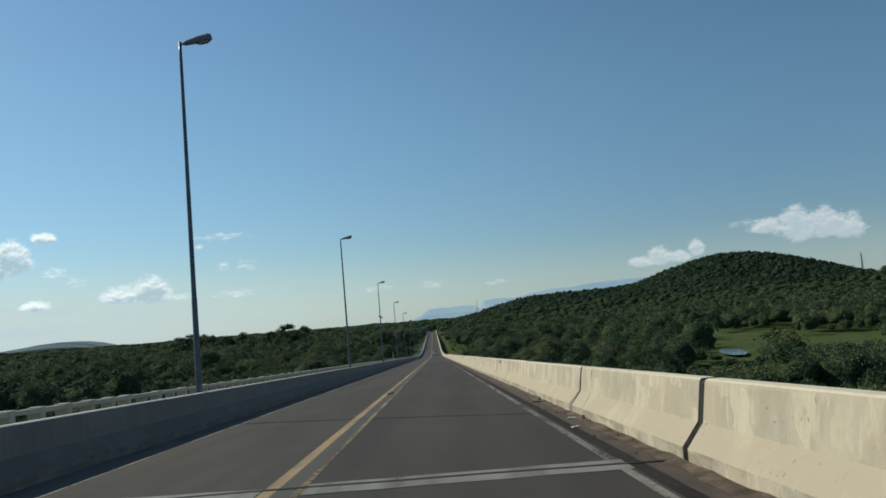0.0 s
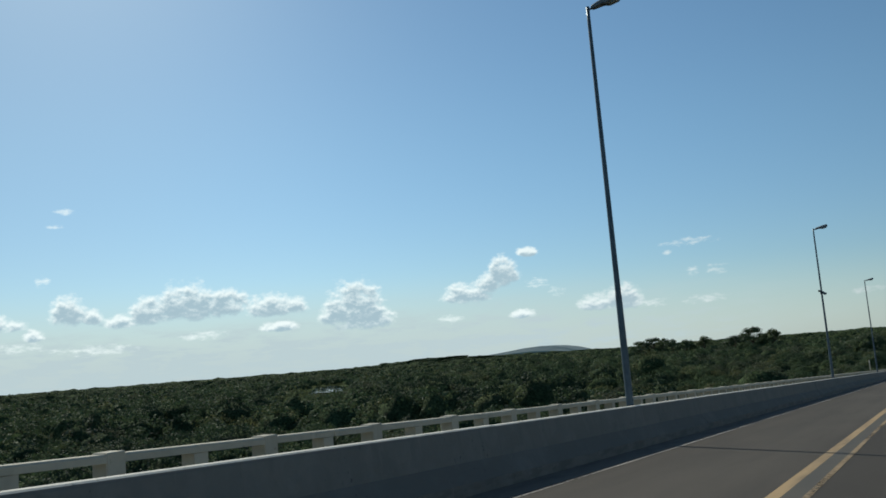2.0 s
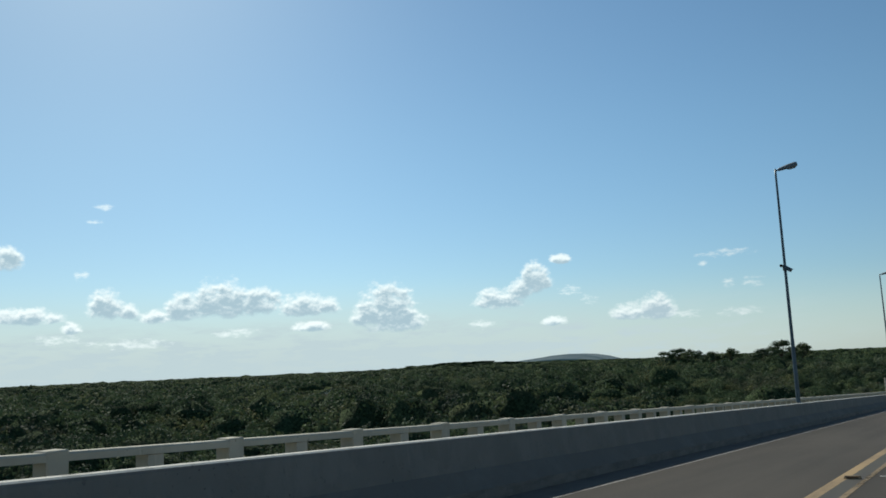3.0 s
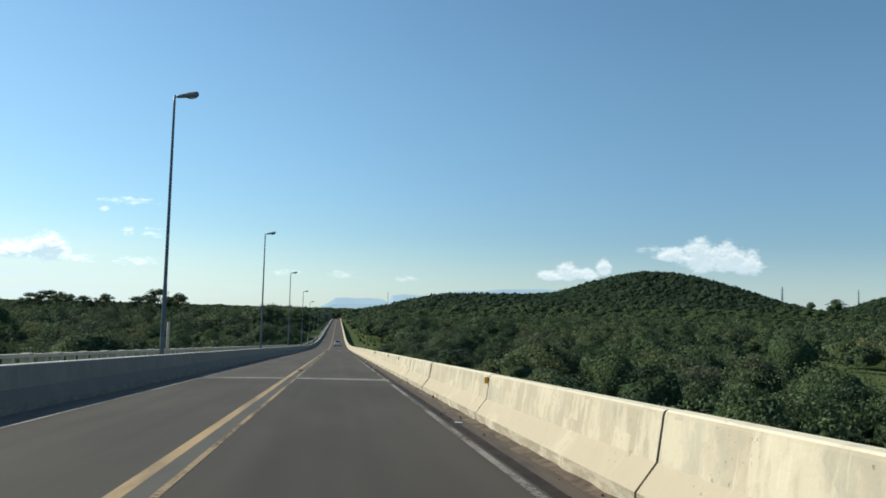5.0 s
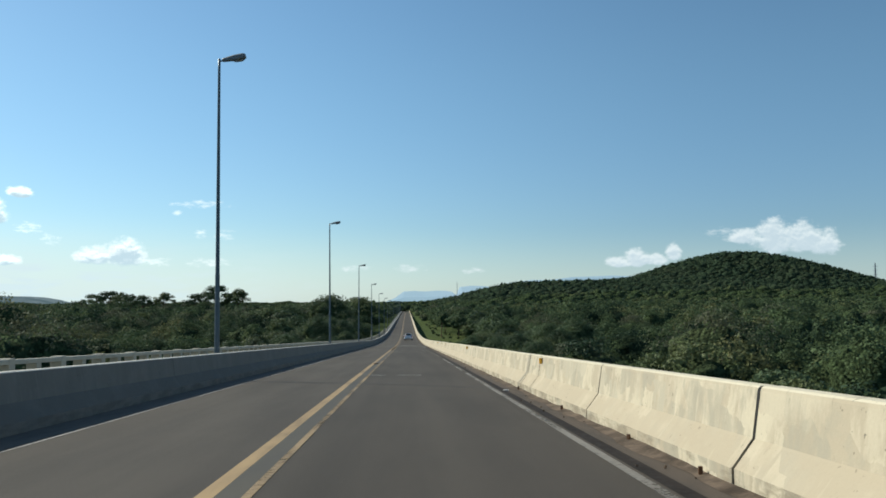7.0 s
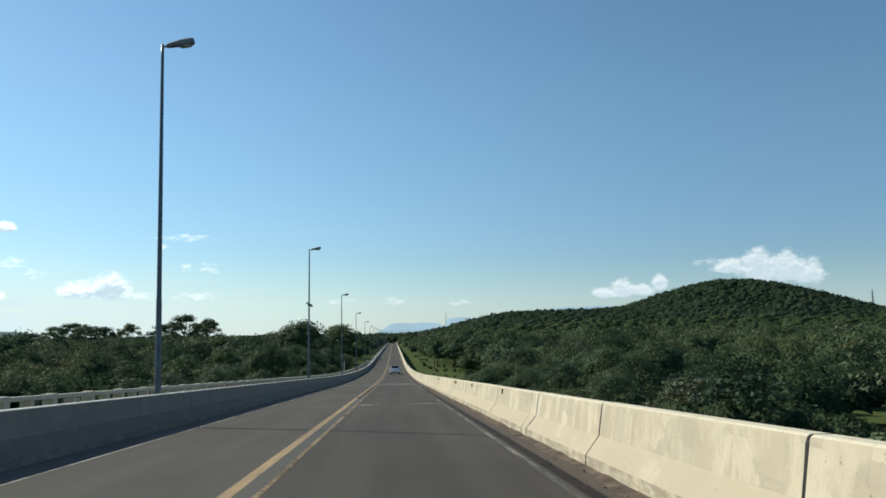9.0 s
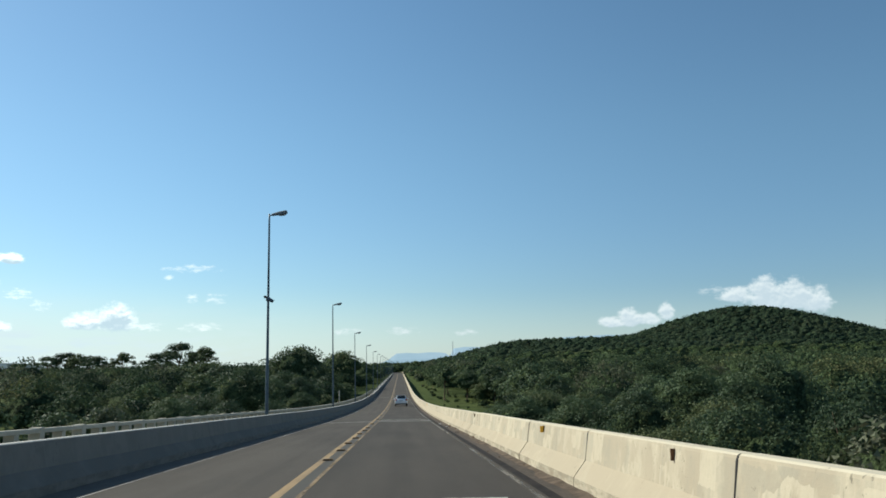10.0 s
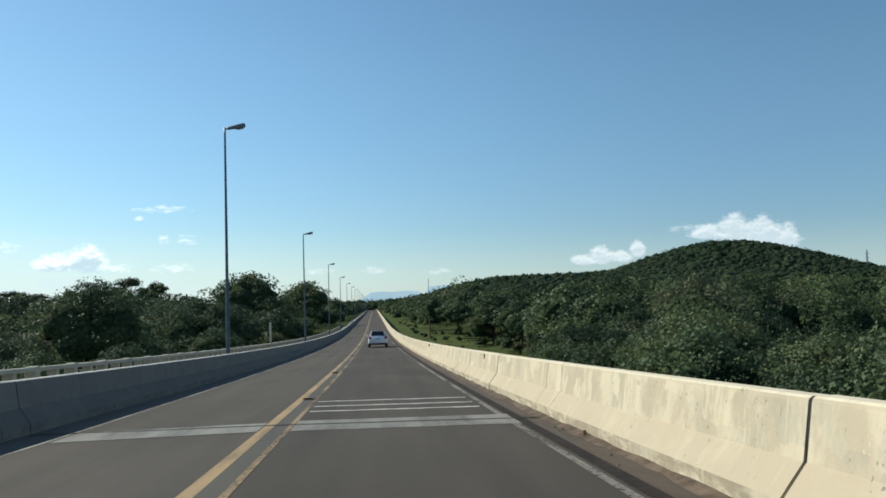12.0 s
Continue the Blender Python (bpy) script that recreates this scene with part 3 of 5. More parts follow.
def land_z(x, y):
    """Height of the ground at arrays x, y: plain, ridge, hills, and the bank under the road's far end."""
    x, y = np.asarray(x, float), np.asarray(y, float)
    z = FLOOR + 0.35 * np.sin(x * 0.031 + 1.0) * np.cos(y * 0.027) + 0.25 * np.sin(x * 0.083) * np.sin(y * 0.071 + 2.0)
    r = np.hypot((x - 577) * np.where(x > 577, 1.03, 1.0), (y - 1586) / 1.25)
    hill = 86.0 * np.exp(-(r / 214.0) ** 2.0)
    ridge = 34.0 * smooth01((x - 5) / 195.0) * np.exp(-((y - 1520) / 330.0) ** 2) * (1 - 0.85 * smooth01((x - 640) / 170.0)) + 5.0 * smooth01((x - 130) / 420.0) * smooth01((y - 500) / 600.0)
    knoll = 72.0 * np.exp(-(np.hypot(x - 1150, (y - 1570) * 0.8) / 180.0) ** 2.2)
    z = z + (hill ** 5 + ridge ** 5 + knoll ** 5 + 1e-9) ** 0.2
    z = z + 6.0 * np.exp(-(np.hypot(x + 1490, (y - 3250) * 0.7) / 190.0) ** 2) + 10.0 * np.exp(-(np.hypot(x + 1850, (y - 3150) * 0.7) / 230.0) ** 2)
    z = z + 17.0 * np.exp(-(np.hypot(x + 1300, (y - 2190) * 0.8) / 170.0) ** 2)
    bank = deck_line(y) - 1.55 - 0.42 * np.maximum(0.0, np.abs(x + 2.2) - 6.3)
    z = np.where(y > 385, np.maximum(z, bank), z)
    return z


def build_ground():
    def lines(knots):
        out = []
        for (a, s), (b, _) in zip(knots, knots[1:]):
            out += list(np.arange(a, b - 1e-6, s))
        return np.array(out + [knots[-1][0]])

    xs = lines([(-4900, 300), (-2200, 60), (-400, 20), (-60, 6), (-20, 1.5), (16, 6), (60, 20), (300, 24), (1500, 60), (2200, 300), (4900, 0)])
    ys = lines([(-900, 100), (-100, 20), (370, 5), (480, 12), (1200, 24), (2100, 60), (3600, 100), (4900, 0)])
    gx, gy = np.meshgrid(xs, ys)
    verts = np.stack([gx.ravel(), gy.ravel(), land_z(gx, gy).ravel()], 1)
    w = len(xs)
    i = (np.arange(len(ys) - 1)[:, None] * w + np.arange(w - 1)[None, :]).ravel()
    ob = raw("ground", verts, np.stack([i, i + 1, i + w + 1, i + w], 1), GRASS, True)
    tagged(ob, "green grassy flood plain rising to wooded hills", "ground", kind="structure")


build_ground()


def build_water(name, rim, label):
    bm = bmesh.new()
    bm.faces.new([bm.verts.new((x, y, FLOOR + 0.75)) for x, y in rim])
    tagged(part(name, bm, WATER), label, "water", kind="structure")


POND = [(86, 243), (89, 241.5), (93, 250), (95.5, 262), (96, 272), (92.5, 274), (88.8, 264), (86.2, 252)]
CREEK = [(-368, 478), (-345, 488), (-398, 560), (-440, 612), (-474, 648), (-492, 640), (-452, 590), (-412, 536)]
build_water("pond_water", POND, "small still pond beside a green meadow")
build_water("creek_water", CREEK, "pale still creek between dark woods")

# far blue table mountains
def build_mesa(name, outline, y, label, mat=None):
    """outline: across and top height, from one end to the other."""
    bm = bmesh.new()
    rings = []
    for x, z in outline:
        rings.append([bm.verts.new(p) for p in ((x, y, -60), (x, y + 0.0, z * 0.45 - 8), (x, y + 60, z - 6), (x, y + 75, z), (x, y + 240, z), (x, y + 240, -60))])
    for a, b in zip(rings, rings[1:]):
        for i in range(5):
            bm.faces.new((a[i], a[i + 1], b[i + 1], b[i]))
    bmesh.ops.recalc_face_normals(bm, faces=bm.faces)
    tagged(part(name, bm, mat or MESA), label, "mountain", kind="structure")


build_mesa("backdrop_mesa", [(-190, -40), (-110, -10), (-62, 10), (-30, 34), (-14, 44), (40, 46), (95, 43), (150, 47), (205, 46), (238, 41), (262, 22), (300, -5), (330, -30)], 4500, "flat-topped blue table mountain in haze")
build_mesa("backdrop_ridge", [(250, -30), (284, 40), (296, 68), (345, 74), (400, 73), (470, 67), (560, 88), (680, 104), (780, 103), (900, 118), (1040, 122), (1120, 126), (1300, 118), (1480, 96), (1650, 60), (1850, -10)], 4620, "blue distant mountain ridge in haze")
build_mesa("backdrop_hill", [(-2300, -40), (-2150, -14), (-2010, -3), (-1930, 0), (-1850, -1), (-1780, -1), (-1700, 6), (-1640, 12), (-1590, 18), (-1510, 22), (-1450, 18), (-1390, 8), (-1330, -8), (-1260, -40)], 3330, "low wooded blue-grey hill in haze", HILL_HAZE)

# ------------------------------------------------------------------ road and bridge


def build_road():
    bm = bmesh.new()
    ys = steps(-40, 258, 12) + steps(258, 430, 4)[1:] + steps(430, 1150, 20)[1:]
    sweep(bm, [(-5.52, 0), (-3.2, 0.012), (-1.6, 0.02), (0.6, 0.012), (2.52, 0)], ys, closed=False)
    tagged(part("road", bm, ASPHALT), "grey-brown worn asphalt road with dusty edges", "road", kind="structure")
    bm = bmesh.new()
    sweep(bm, [(-7.55, -0.02), (-5.48, -0.02), (2.48, -0.02), (3.05, -0.02), (3.05, -0.32), (1.2, -0.55), (0.9, -2.1), (-5.4, -2.1), (-5.7, -0.55), (-7.55, -0.32)], ys)
    tagged(part("bridge_deck", bm, CONCRETE_GREY), "grey concrete bridge deck with side walkway", "bridge", kind="structure")
    for k in range(13):
        y = -28.0 + 32.0 * k
        bm = bmesh.new()
        top = deck_z(y) - 2.1
        tube(bm, [(-4.3, y, FLOOR - 1), (-4.3, y, top - 0.9)], [0.65, 0.65], 12)
        tube(bm, [(-0.2, y, FLOOR - 1), (-0.2, y, top - 0.9)], [0.65, 0.65], 12)
        box(bm, -5.3, 0.8, y - 0.7, y + 0.7, top - 0.9, top + 0.02)
        tagged(part("bridge_pier", bm, CONCRETE_GREY), "grey concrete bridge pier", "pier", kind="structure")


build_road()


def crown(x):
    """Height of the road's surface over its edge line."""
    return 0.02 - 0.02 * min(1.0, abs(x + 1.6) / 4.0)


def stripe(name, x0, x1, ys, mat, label, lift=0.005):
    bm = bmesh.new()
    sweep(bm, [(x0, crown(x0) + lift), (x1, crown(x1) + lift)], ys, closed=False)
    for f in bm.faces:
        if f.normal.z < 0:
            f.normal_flip()
    return tagged(part(name, bm, mat), label, "road marking", kind="structure")


LONG = steps(-40, 258, 12) + steps(258, 430, 4)[1:] + steps(430, 1150, 20)[1:]
stripe("yellow_line_outer", -1.885, -1.73, LONG, YELLOW, "solid yellow centre line, slightly worn")
stripe("yellow_line_inner", -1.51, -1.43, LONG, YELLOW_WORN, "worn yellow centre line, half rubbed away")
stripe("centre_dirt", -1.73, -1.51, LONG, make_paint("centre_grime", (0.056, 0.043, 0.024), 0.02, 0.26), "brown dirt between the centre lines", 0.004)
stripe("edge_line_right", 1.81, 1.915, [y for y in LONG if y < 194] + [194.0], WHITE, "worn white edge line beside the gutter")
stripe("edge_line_right_far", 1.81, 1.90, [194.0] + [y for y in LONG if 194.5 < y < 247] + [247.0], make_paint("faded_white_paint", (0.215, 0.190, 0.155), 0.39, 0.63), "faded white edge line half hidden by dirt")
stripe("edge_line_right_end", 1.81, 1.905, [247.0] + [y for y in LONG if y > 247.5], WHITE, "worn white edge line beside the gutter")
TAR = plain("tar_strip", (0.021, 0.016, 0.0135), 0.85, 0.0, 0.25, 1.5)
stripe("gutter_tar", 1.96, 2.13, LONG, TAR, "dark tar strip between edge line and gutter", 0.004)
stripe("edge_line_left", -4.83, -4.765, LONG, make_paint("edge_white_paint", (0.30, 0.27, 0.24), 0.32, 0.54), "thin white edge line beside the gutter")


def band(name, x0, x1, y0, y1, skew, mat, label, lift=0.007):
    """A strip across the road; skew is how far its left end lies behind."""
    bm = bmesh.new()
    cols = []
    k = 8
    for i in range(k + 1):
        x = x0 + (x1 - x0) * i / k
        dy = skew * (x1 - x) / (x1 - x0) + 0.02 * math.sin(i * 2.3)
        cols.append([bm.verts.new((x, y + dy, deck_z(y + dy) + crown(x) + lift)) for y in (y0, y1)])
    for a, b in zip(cols, cols[1:]):
        bm.faces.new((a[0], b[0], b[1], a[1]))
    return tagged(part(name, bm, mat), label, "road marking", kind="structure")


for y, wide in ((8.9, 0.36), (136.1, 0.68), (264.5, 0.75), (392.0, 0.7)):
    band("joint_band_right", -1.42, 1.96, y - wide, y + wide, 0.0, JOINT_FILL, "pale grey mortar strip over a bridge joint")
    band("joint_band_left", -4.70, -1.90, y - wide * 0.9, y + wide * 0.8, -0.25 if y > 100 else 0.5, JOINT_FILL, "pale grey mortar strip over a bridge joint")
    slit = y - 0.42 if y == 136.1 else y
    band("joint_gap", -5.45, 2.48, slit - 0.05, slit + 0.05, 0.02 if y == 136.1 else 0.3, JOINT_DARK, "dark narrow bridge joint across the road", 0.011)
for y in (266.9, 268.0, 269.25):
    band("rumble_line", -1.38, 1.72, y - 0.055, y + 0.055, 0.05, WHITE_NEW, "thin white painted line across the lane")
for y, a, b in ((174.4, -1.42, -0.90), (174.3, -0.55, 0.27), (219.9, -1.33, -0.76), (220.6, -1.31, -0.58), (221.0, 0.52, 1.40), (220.75, 1.10, 1.76), (77.0, -1.35, 0.9)):
    band("lane_mark", a, b, y - 0.035, y + 0.035, 0.05, WHITE_NEW, "short thin white painted mark across the lane")

# ------------------------------------------------------------------ concrete barriers

RIGHT_SECTION = [(2.50, -0.02), (2.50, 0.155), (2.685, 0.40), (2.742, 0.795), (2.752, 0.82), (2.775, 0.835), (2.915, 0.835), (2.94, 0.82), (2.95, 0.795), (2.95, -0.02)]
LEFT_SECTION = [(-5.50, -0.02), (-5.50, 0.155), (-5.665, 0.40), (-5.722, 0.79), (-5.732, 0.815), (-5.755, 0.83), (-5.885, 0.83), (-5.905, 0.815), (-5.915, 0.79), (-5.915, -0.02)]
RIGHT_JOINTS = [-39.0, -26.0, -14.4, -2.8, 8.62, 14.7, 15.75, 19.9, 25.6, 31.3, 37.0, 42.8, 48.5, 54.2, 59.9, 65.6, 71.3, 77.1, 82.8, 88.5, 94.2, 99.9, 105.6, 111.4,
                119.5, 125.35, 128.85, 130.5, 135.72, 136.76, 141.9, 147.7, 153.4, 159.1, 164.9, 166.4, 170.7, 176.8, 182.4, 188.1, 193.8, 199.4, 205.1, 210.7,
                216.4, 222.0, 227.7, 233.3, 239.9, 241.8, 245.5, 251.1, 256.9, 264.4, 265.5, 271.2, 276.9, 282.7, 288.4, 294.1, 299.8, 305.5, 311.2, 317.0]
RIGHT_JOINTS += [317.0 + 5.72 * i for i in range(1, 20)]
LEFT_JOINTS = [-39.0 + 11.42 * i for i in range(0, 26)]
LEFT_JOINTS = sorted([y for y in LEFT_JOINTS if min(abs(y - 9.0), abs(y - 137.2), abs(y - 264.9)) > 3.0] + [9.0, 137.2, 256.2, 264.0, 265.0, 37.6, 142.9])


OPEN_LEFT = (9.0, 137.2, 142.9, 256.2, 264.0, 265.0)
FAINT = (25.6, 141.9, 170.7, 228.0, 265.5, 271.2)


def wide_joint(y):
    """Most joints stand open; some are almost closed."""
    return min(abs(y - f) for f in FAINT) > 0.3


def build_barrier(section, joints, mat, label, tight=False):
    top = empty("barrier", pose(0, 0, 0), label, "barrier")
    far = [joints[-1] + 12.0 * i for i in range(1, 62)]
    cuts = joints + [y for y in far if y < 1150]
    for a, b in zip(cuts, cuts[1:]):
        gap0, gap1 = (0.080 if abs(y - 8.7) < 0.4 else 0.034 if min(abs(y - 128.85), abs(y - 135.72), abs(y - 136.76)) < 0.1 else 0.004 if tight and min(abs(y - f) for f in OPEN_LEFT) > 0.3 else 0.016 if tight else 0.024 if wide_joint(y) else 0.012 for y in (a, b))
        bm = bmesh.new()
        # each cast piece stands a few millimetres off its neighbour
        off, rise = random.uniform(-0.006, 0.006) * (0.4 if tight else 1.0), random.uniform(-0.004, 0.006)
        sweep(bm, [(x + off, z + rise * (z > 0.1)) for x, z in section], steps(a + gap0, b - gap1, 4.0 if a > 250 else 6.0))
        part("segment", bm, mat, top)
        # an added dark core stands for the shade deep in each open gap
        if wide_joint(a) and a < 420 and not (tight and gap0 < 0.01):
            bm = bmesh.new()
            mid = 0.5 * (section[0][0] + section[-1][0])
            sweep(bm, [(mid + (x - mid) * 0.80, z - 0.02 * (z > 0.1)) for x, z in section], [a - gap0, a + gap0])
            part("gap_shade", bm, JOINT_DARK, top, "dark core standing for the shade inside an open joint")
    return top


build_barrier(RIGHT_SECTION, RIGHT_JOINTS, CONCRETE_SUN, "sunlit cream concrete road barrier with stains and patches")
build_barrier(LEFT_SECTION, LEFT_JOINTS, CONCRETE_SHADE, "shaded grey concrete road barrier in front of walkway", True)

# ------------------------------------------------------------------ walkway railing


def build_railing():
    top = empty("railing", pose(0, 0, 0), "pale concrete railing with square posts and top beam", "railing")
    x0, x1 = -7.44, -7.22
    first, step, last = 20.0, 1.125, 430.0
    k = 0
    y = first
    post_lo = bmesh.new()
    box(post_lo, -0.10, 0.10, -0.10, 0.10, -0.03, 0.835)
    mesh_lo = bpy.data.meshes.new("post")
    post_lo.to_mesh(mesh_lo)
    post_lo.free()
    mesh_lo.materials.append(CONCRETE_RAIL)
    post_hi = bmesh.new()
    box(post_hi, -0.118, 0.118, -0.115, 0.115, -0.03, 0.945)
    bevelled(post_hi, 0.012, 1)
    mesh_hi = bpy.data.meshes.new("capped_post")
    post_hi.to_mesh(mesh_hi)
    post_hi.free()
    mesh_hi.materials.append(CONCRETE_RAIL)
    rest = bmesh.new()
    while y < last:
        capped = k % 2 == 0
        if y < 340.0:
            ob = new("post", mesh_hi if capped else mesh_lo)
            ob.location = (-7.33, y, deck_z(y))
            ob.parent = top
        else:
            z = deck_z(y)
            box(rest, -7.452, -7.208, y - 0.1, y + 0.1, z - 0.03, z + (0.955 if capped else 0.835))
        k += 1
        y = first + step * k
    for y in np.arange(-39.5, first - 0.5, step):
        z = deck_z(y)
        box(rest, -7.452, -7.208, y - 0.1, y + 0.1, z - 0.03, z + 0.945)
    ob = part("far_posts", rest, CONCRETE_RAIL, top)
    tagged(ob, kind="stuff")
    cuts = list(np.arange(-39.5, 432.0, 11.25))
    for a, b in zip(cuts, cuts[1:]):
        bm = bmesh.new()
        sweep(bm, [(x0, 0.84), (x1, 0.84), (x1, 0.905), (x1 - 0.02, 0.925), (x0 + 0.02, 0.925), (x0, 0.905)], steps(a + 0.01, b - 0.01, 4.0 if a > 240 else 12.0))
        part("top_beam", bm, CONCRETE_RAIL, top)
        bm = bmesh.new()
        sweep(bm, [(x0, -0.02), (x1, -0.02), (x1, 0.16), (x0, 0.16)], steps(a + 0.01, b - 0.01, 4.0 if a > 240 else 12.0))
        part("kerb_beam", bm, CONCRETE_RAIL, top)


build_railing()

# ------------------------------------------------------------------ street lamps


def build_lamp():
    top = empty("street_lamp", pose(0, 0, 0), "tall grey steel street lamp behind a concrete barrier", "street lamp", "street lamps along the bridge")
    bm = bmesh.new()
    tube(bm, [(0, 0, 0), (0, 0, 0.3), (0, 0, 3.2), (0, 0, 3.25), (0, 0, 9.6), (0, 0, 9.93)], [0.088, 0.085, 0.070, 0.064, 0.040, 0.038], 16)
    part("pole", bm, STEEL, top, smooth=True)
    bm = bmesh.new()
    box(bm, -0.15, 0.15, -0.15, 0.15, -0.02, 0.02)
    part("base_plate", bevelled(bm, 0.006, 1), STEEL, top)
    for sx in (-1, 1):
        for sy in (-1, 1):
            bm = bmesh.new()
            tube(bm, [(sx * 0.12, sy * 0.12, 0.015), (sx * 0.12, sy * 0.12, 0.07)], [0.014, 0.014], 6)
            part("bolt", bm, STEEL, top)
    tilt = pose(0.03, 0, 9.86, 0, -10, 0) @ Matrix.Scale(0.86, 4)
    bm = bmesh.new()
    tube(bm, [(0, 0, 0), (0.16, 0, 0)], [0.03, 0.03], 10)
    bmesh.ops.transform(bm, matrix=tilt, verts=bm.verts)
    part("arm", bm, LAMP_GREY, top)
    # the head: slim at the pole, deep and blunt at the far end
    bm = bmesh.new()
    rings = []
    for x, half, lo, hi in ((0.08, 0.065, -0.035, 0.055), (0.14, 0.085, -0.045, 0.075), (0.42, 0.125, -0.055, 0.105), (0.52, 0.145, -0.105, 0.115), (0.84, 0.150, -0.085, 0.120), (0.93, 0.115, -0.030, 0.100)):
        rings.append([bm.verts.new(p) for p in ((x, -half, lo * 0.7), (x, -half * 0.75, lo), (x, half * 0.75, lo), (x, half, lo * 0.7), (x, half, hi * 0.6), (x, half * 0.6, hi), (x, -half * 0.6, hi), (x, -half, hi * 0.6))])
    for a, b in zip(rings, rings[1:]):
        for i in range(8):
            bm.faces.new((a[i], a[(i + 1) % 8], b[(i + 1) % 8], b[i]))
    bm.faces.new(rings[0][::-1])
    bm.faces.new(rings[-1])
    bmesh.ops.recalc_face_normals(bm, faces=bm.faces)
    bmesh.ops.transform(bm, matrix=tilt, verts=bm.verts)
    head = part("lamp_head", bm, LAMP_GREY, top, "dark grey sloping lamp head")
    bm = bmesh.new()
    box(bm, 0.55, 0.82, -0.10, 0.10, -0.125, -0.09, None)
    bevelled(bm, 0.015, 2)
    bmesh.ops.transform(bm, matrix=tilt, verts=bm.verts)
    part("lens", bm, LENS, head)
    return top


LAMP_Y = [21.5 + 37.715 * k for k in range(-1, 26)]
lamp = build_lamp()
lamp.matrix_basis = pose(-5.995, LAMP_Y[0], deck_z(LAMP_Y[0]))
for y in LAMP_Y[1:]:
    copy_thing(lamp, pose(-5.995 + random.uniform(-0.01, 0.01), y, deck_z(y), random.uniform(-0.25, 0.25), random.uniform(-0.25, 0.25), random.uniform(-2, 2)))


def build_watch_unit(y):
    """A surveillance camera on a bracket half-way up a lamp."""
    top = empty("surveillance_camera", pose(-5.995, y, deck_z(y) + 6.0), "grey weatherproof surveillance camera clamped to a lamp pole", "camera", "surveillance units on lamp poles")
    bm = bmesh.new()
    tube(bm, [(0, 0, -0.09), (0, 0, 0.09)], [0.078, 0.078], 14)
    part("clamp", bm, LAMP_GREY, top)
    bm = bmesh.new()
    box(bm, 0.0, 0.31, -0.06, 0.06, -0.06, 0.06)
    bevelled(bm, 0.02, 2)
    bmesh.ops.transform(bm, matrix=pose(0.02, -0.1, 0.02, 0, 32, -20), verts=bm.verts)
    housing = part("housing", bm, STEEL, top, "grey tilted camera housing")
    bm = bmesh.new()
    box(bm, -0.02, 0.335, -0.068, 0.068, 0.062, 0.072)
    bmesh.ops.transform(bm, matrix=pose(0.02, -0.1, 0.02, 0, 32, -20), verts=bm.verts)
    part("sun_hood", bm, STEEL, housing)
    bm = bmesh.new()
    tube(bm, [(0, 0, 0.07), (-0.05, -0.04, 0.09), (-0.09, -0.07, 0.10)], [0.03, 0.028, 0.03], 8)
    part("sensor_arm", bm, LAMP_GREY, top)
    bm = bmesh.new()
    tube(bm, [(-0.105, -0.08, 0.145), (-0.105, -0.08, 0.135), (-0.105, -0.08, 0.08), (-0.105, -0.08, 0.045), (-0.105, -0.08, 0.03)], [0.035, 0.058, 0.062, 0.044, 0.015], 14)
    part("sensor", bm, BLACK, top, "small dark round sensor")


for y in (LAMP_Y[3], LAMP_Y[7]):
    build_watch_unit(y)

# ------------------------------------------------------------------ reflectors, studs, debris


def build_reflector(y, amber):
    label = "amber plastic reflector bolted to a concrete barrier" if amber else "rusty bracket of a lost reflector on a barrier"
    top = empty("reflector", pose(2.728, y, deck_z(y) + 0.73, 0, 0, 0), label, "reflector", "reflectors on the barrier")
    bm = bmesh.new()
    box(bm, -0.030, 0.02, -0.012, 0.012, -0.058, 0.060)
    part("backing", bm, RUST, top)
    if amber:
        bm = bmesh.new()
        box(bm, -0.074, -0.008, -0.026, -0.012, -0.06, 0.062)
        part("amber_face", bevelled(bm, 0.006, 1), AMBER, top, "bright amber face")
        bm = bmesh.new()
        box(bm, -0.018, -0.005, -0.012, 0.035, -0.055, 0.058)
        part("bracket_side", bm, RUST, top)


for y, amber in ((35.3, False), (58.0, False), (80.6, False), (119.6, True), (141.75, False), (149.4, False), (164.6, True), (187.0, True), (209.6, False), (218.0, False), (225.8, True), (240.9, False), (273.6, False), (296.0, True)):
    build_reflector(y, amber)


def build_stud():
    top = empty("road_stud", pose(0, 0, 0), "dirty raised road stud on the yellow centre line", "road stud", "road studs")
    bm = bmesh.new()
    lo = [bm.verts.new((x, y, 0)) for x, y in ((-0.125, -0.075), (0.125, -0.075), (0.125, 0.075), (-0.125, 0.075))]
    hi = [bm.verts.new((x, y, 0.05)) for x, y in ((-0.105, -0.035), (0.105, -0.035), (0.105, 0.035), (-0.105, 0.035))]
    for i in range(4):
        bm.faces.new((lo[i], lo[(i + 1) % 4], hi[(i + 1) % 4], hi[i]))
    bm.faces.new(hi)
    part("body", bm, STUD, top)
    for side in (-1, 1):
        bm = bmesh.new()
        box(bm, -0.08, 0.08, -0.004, 0.004, -0.014, 0.014, pose(0, side * 0.058, 0.027, side * -38, 0, 0))
        part("reflex_strip", bm, RUST, top)
    return top


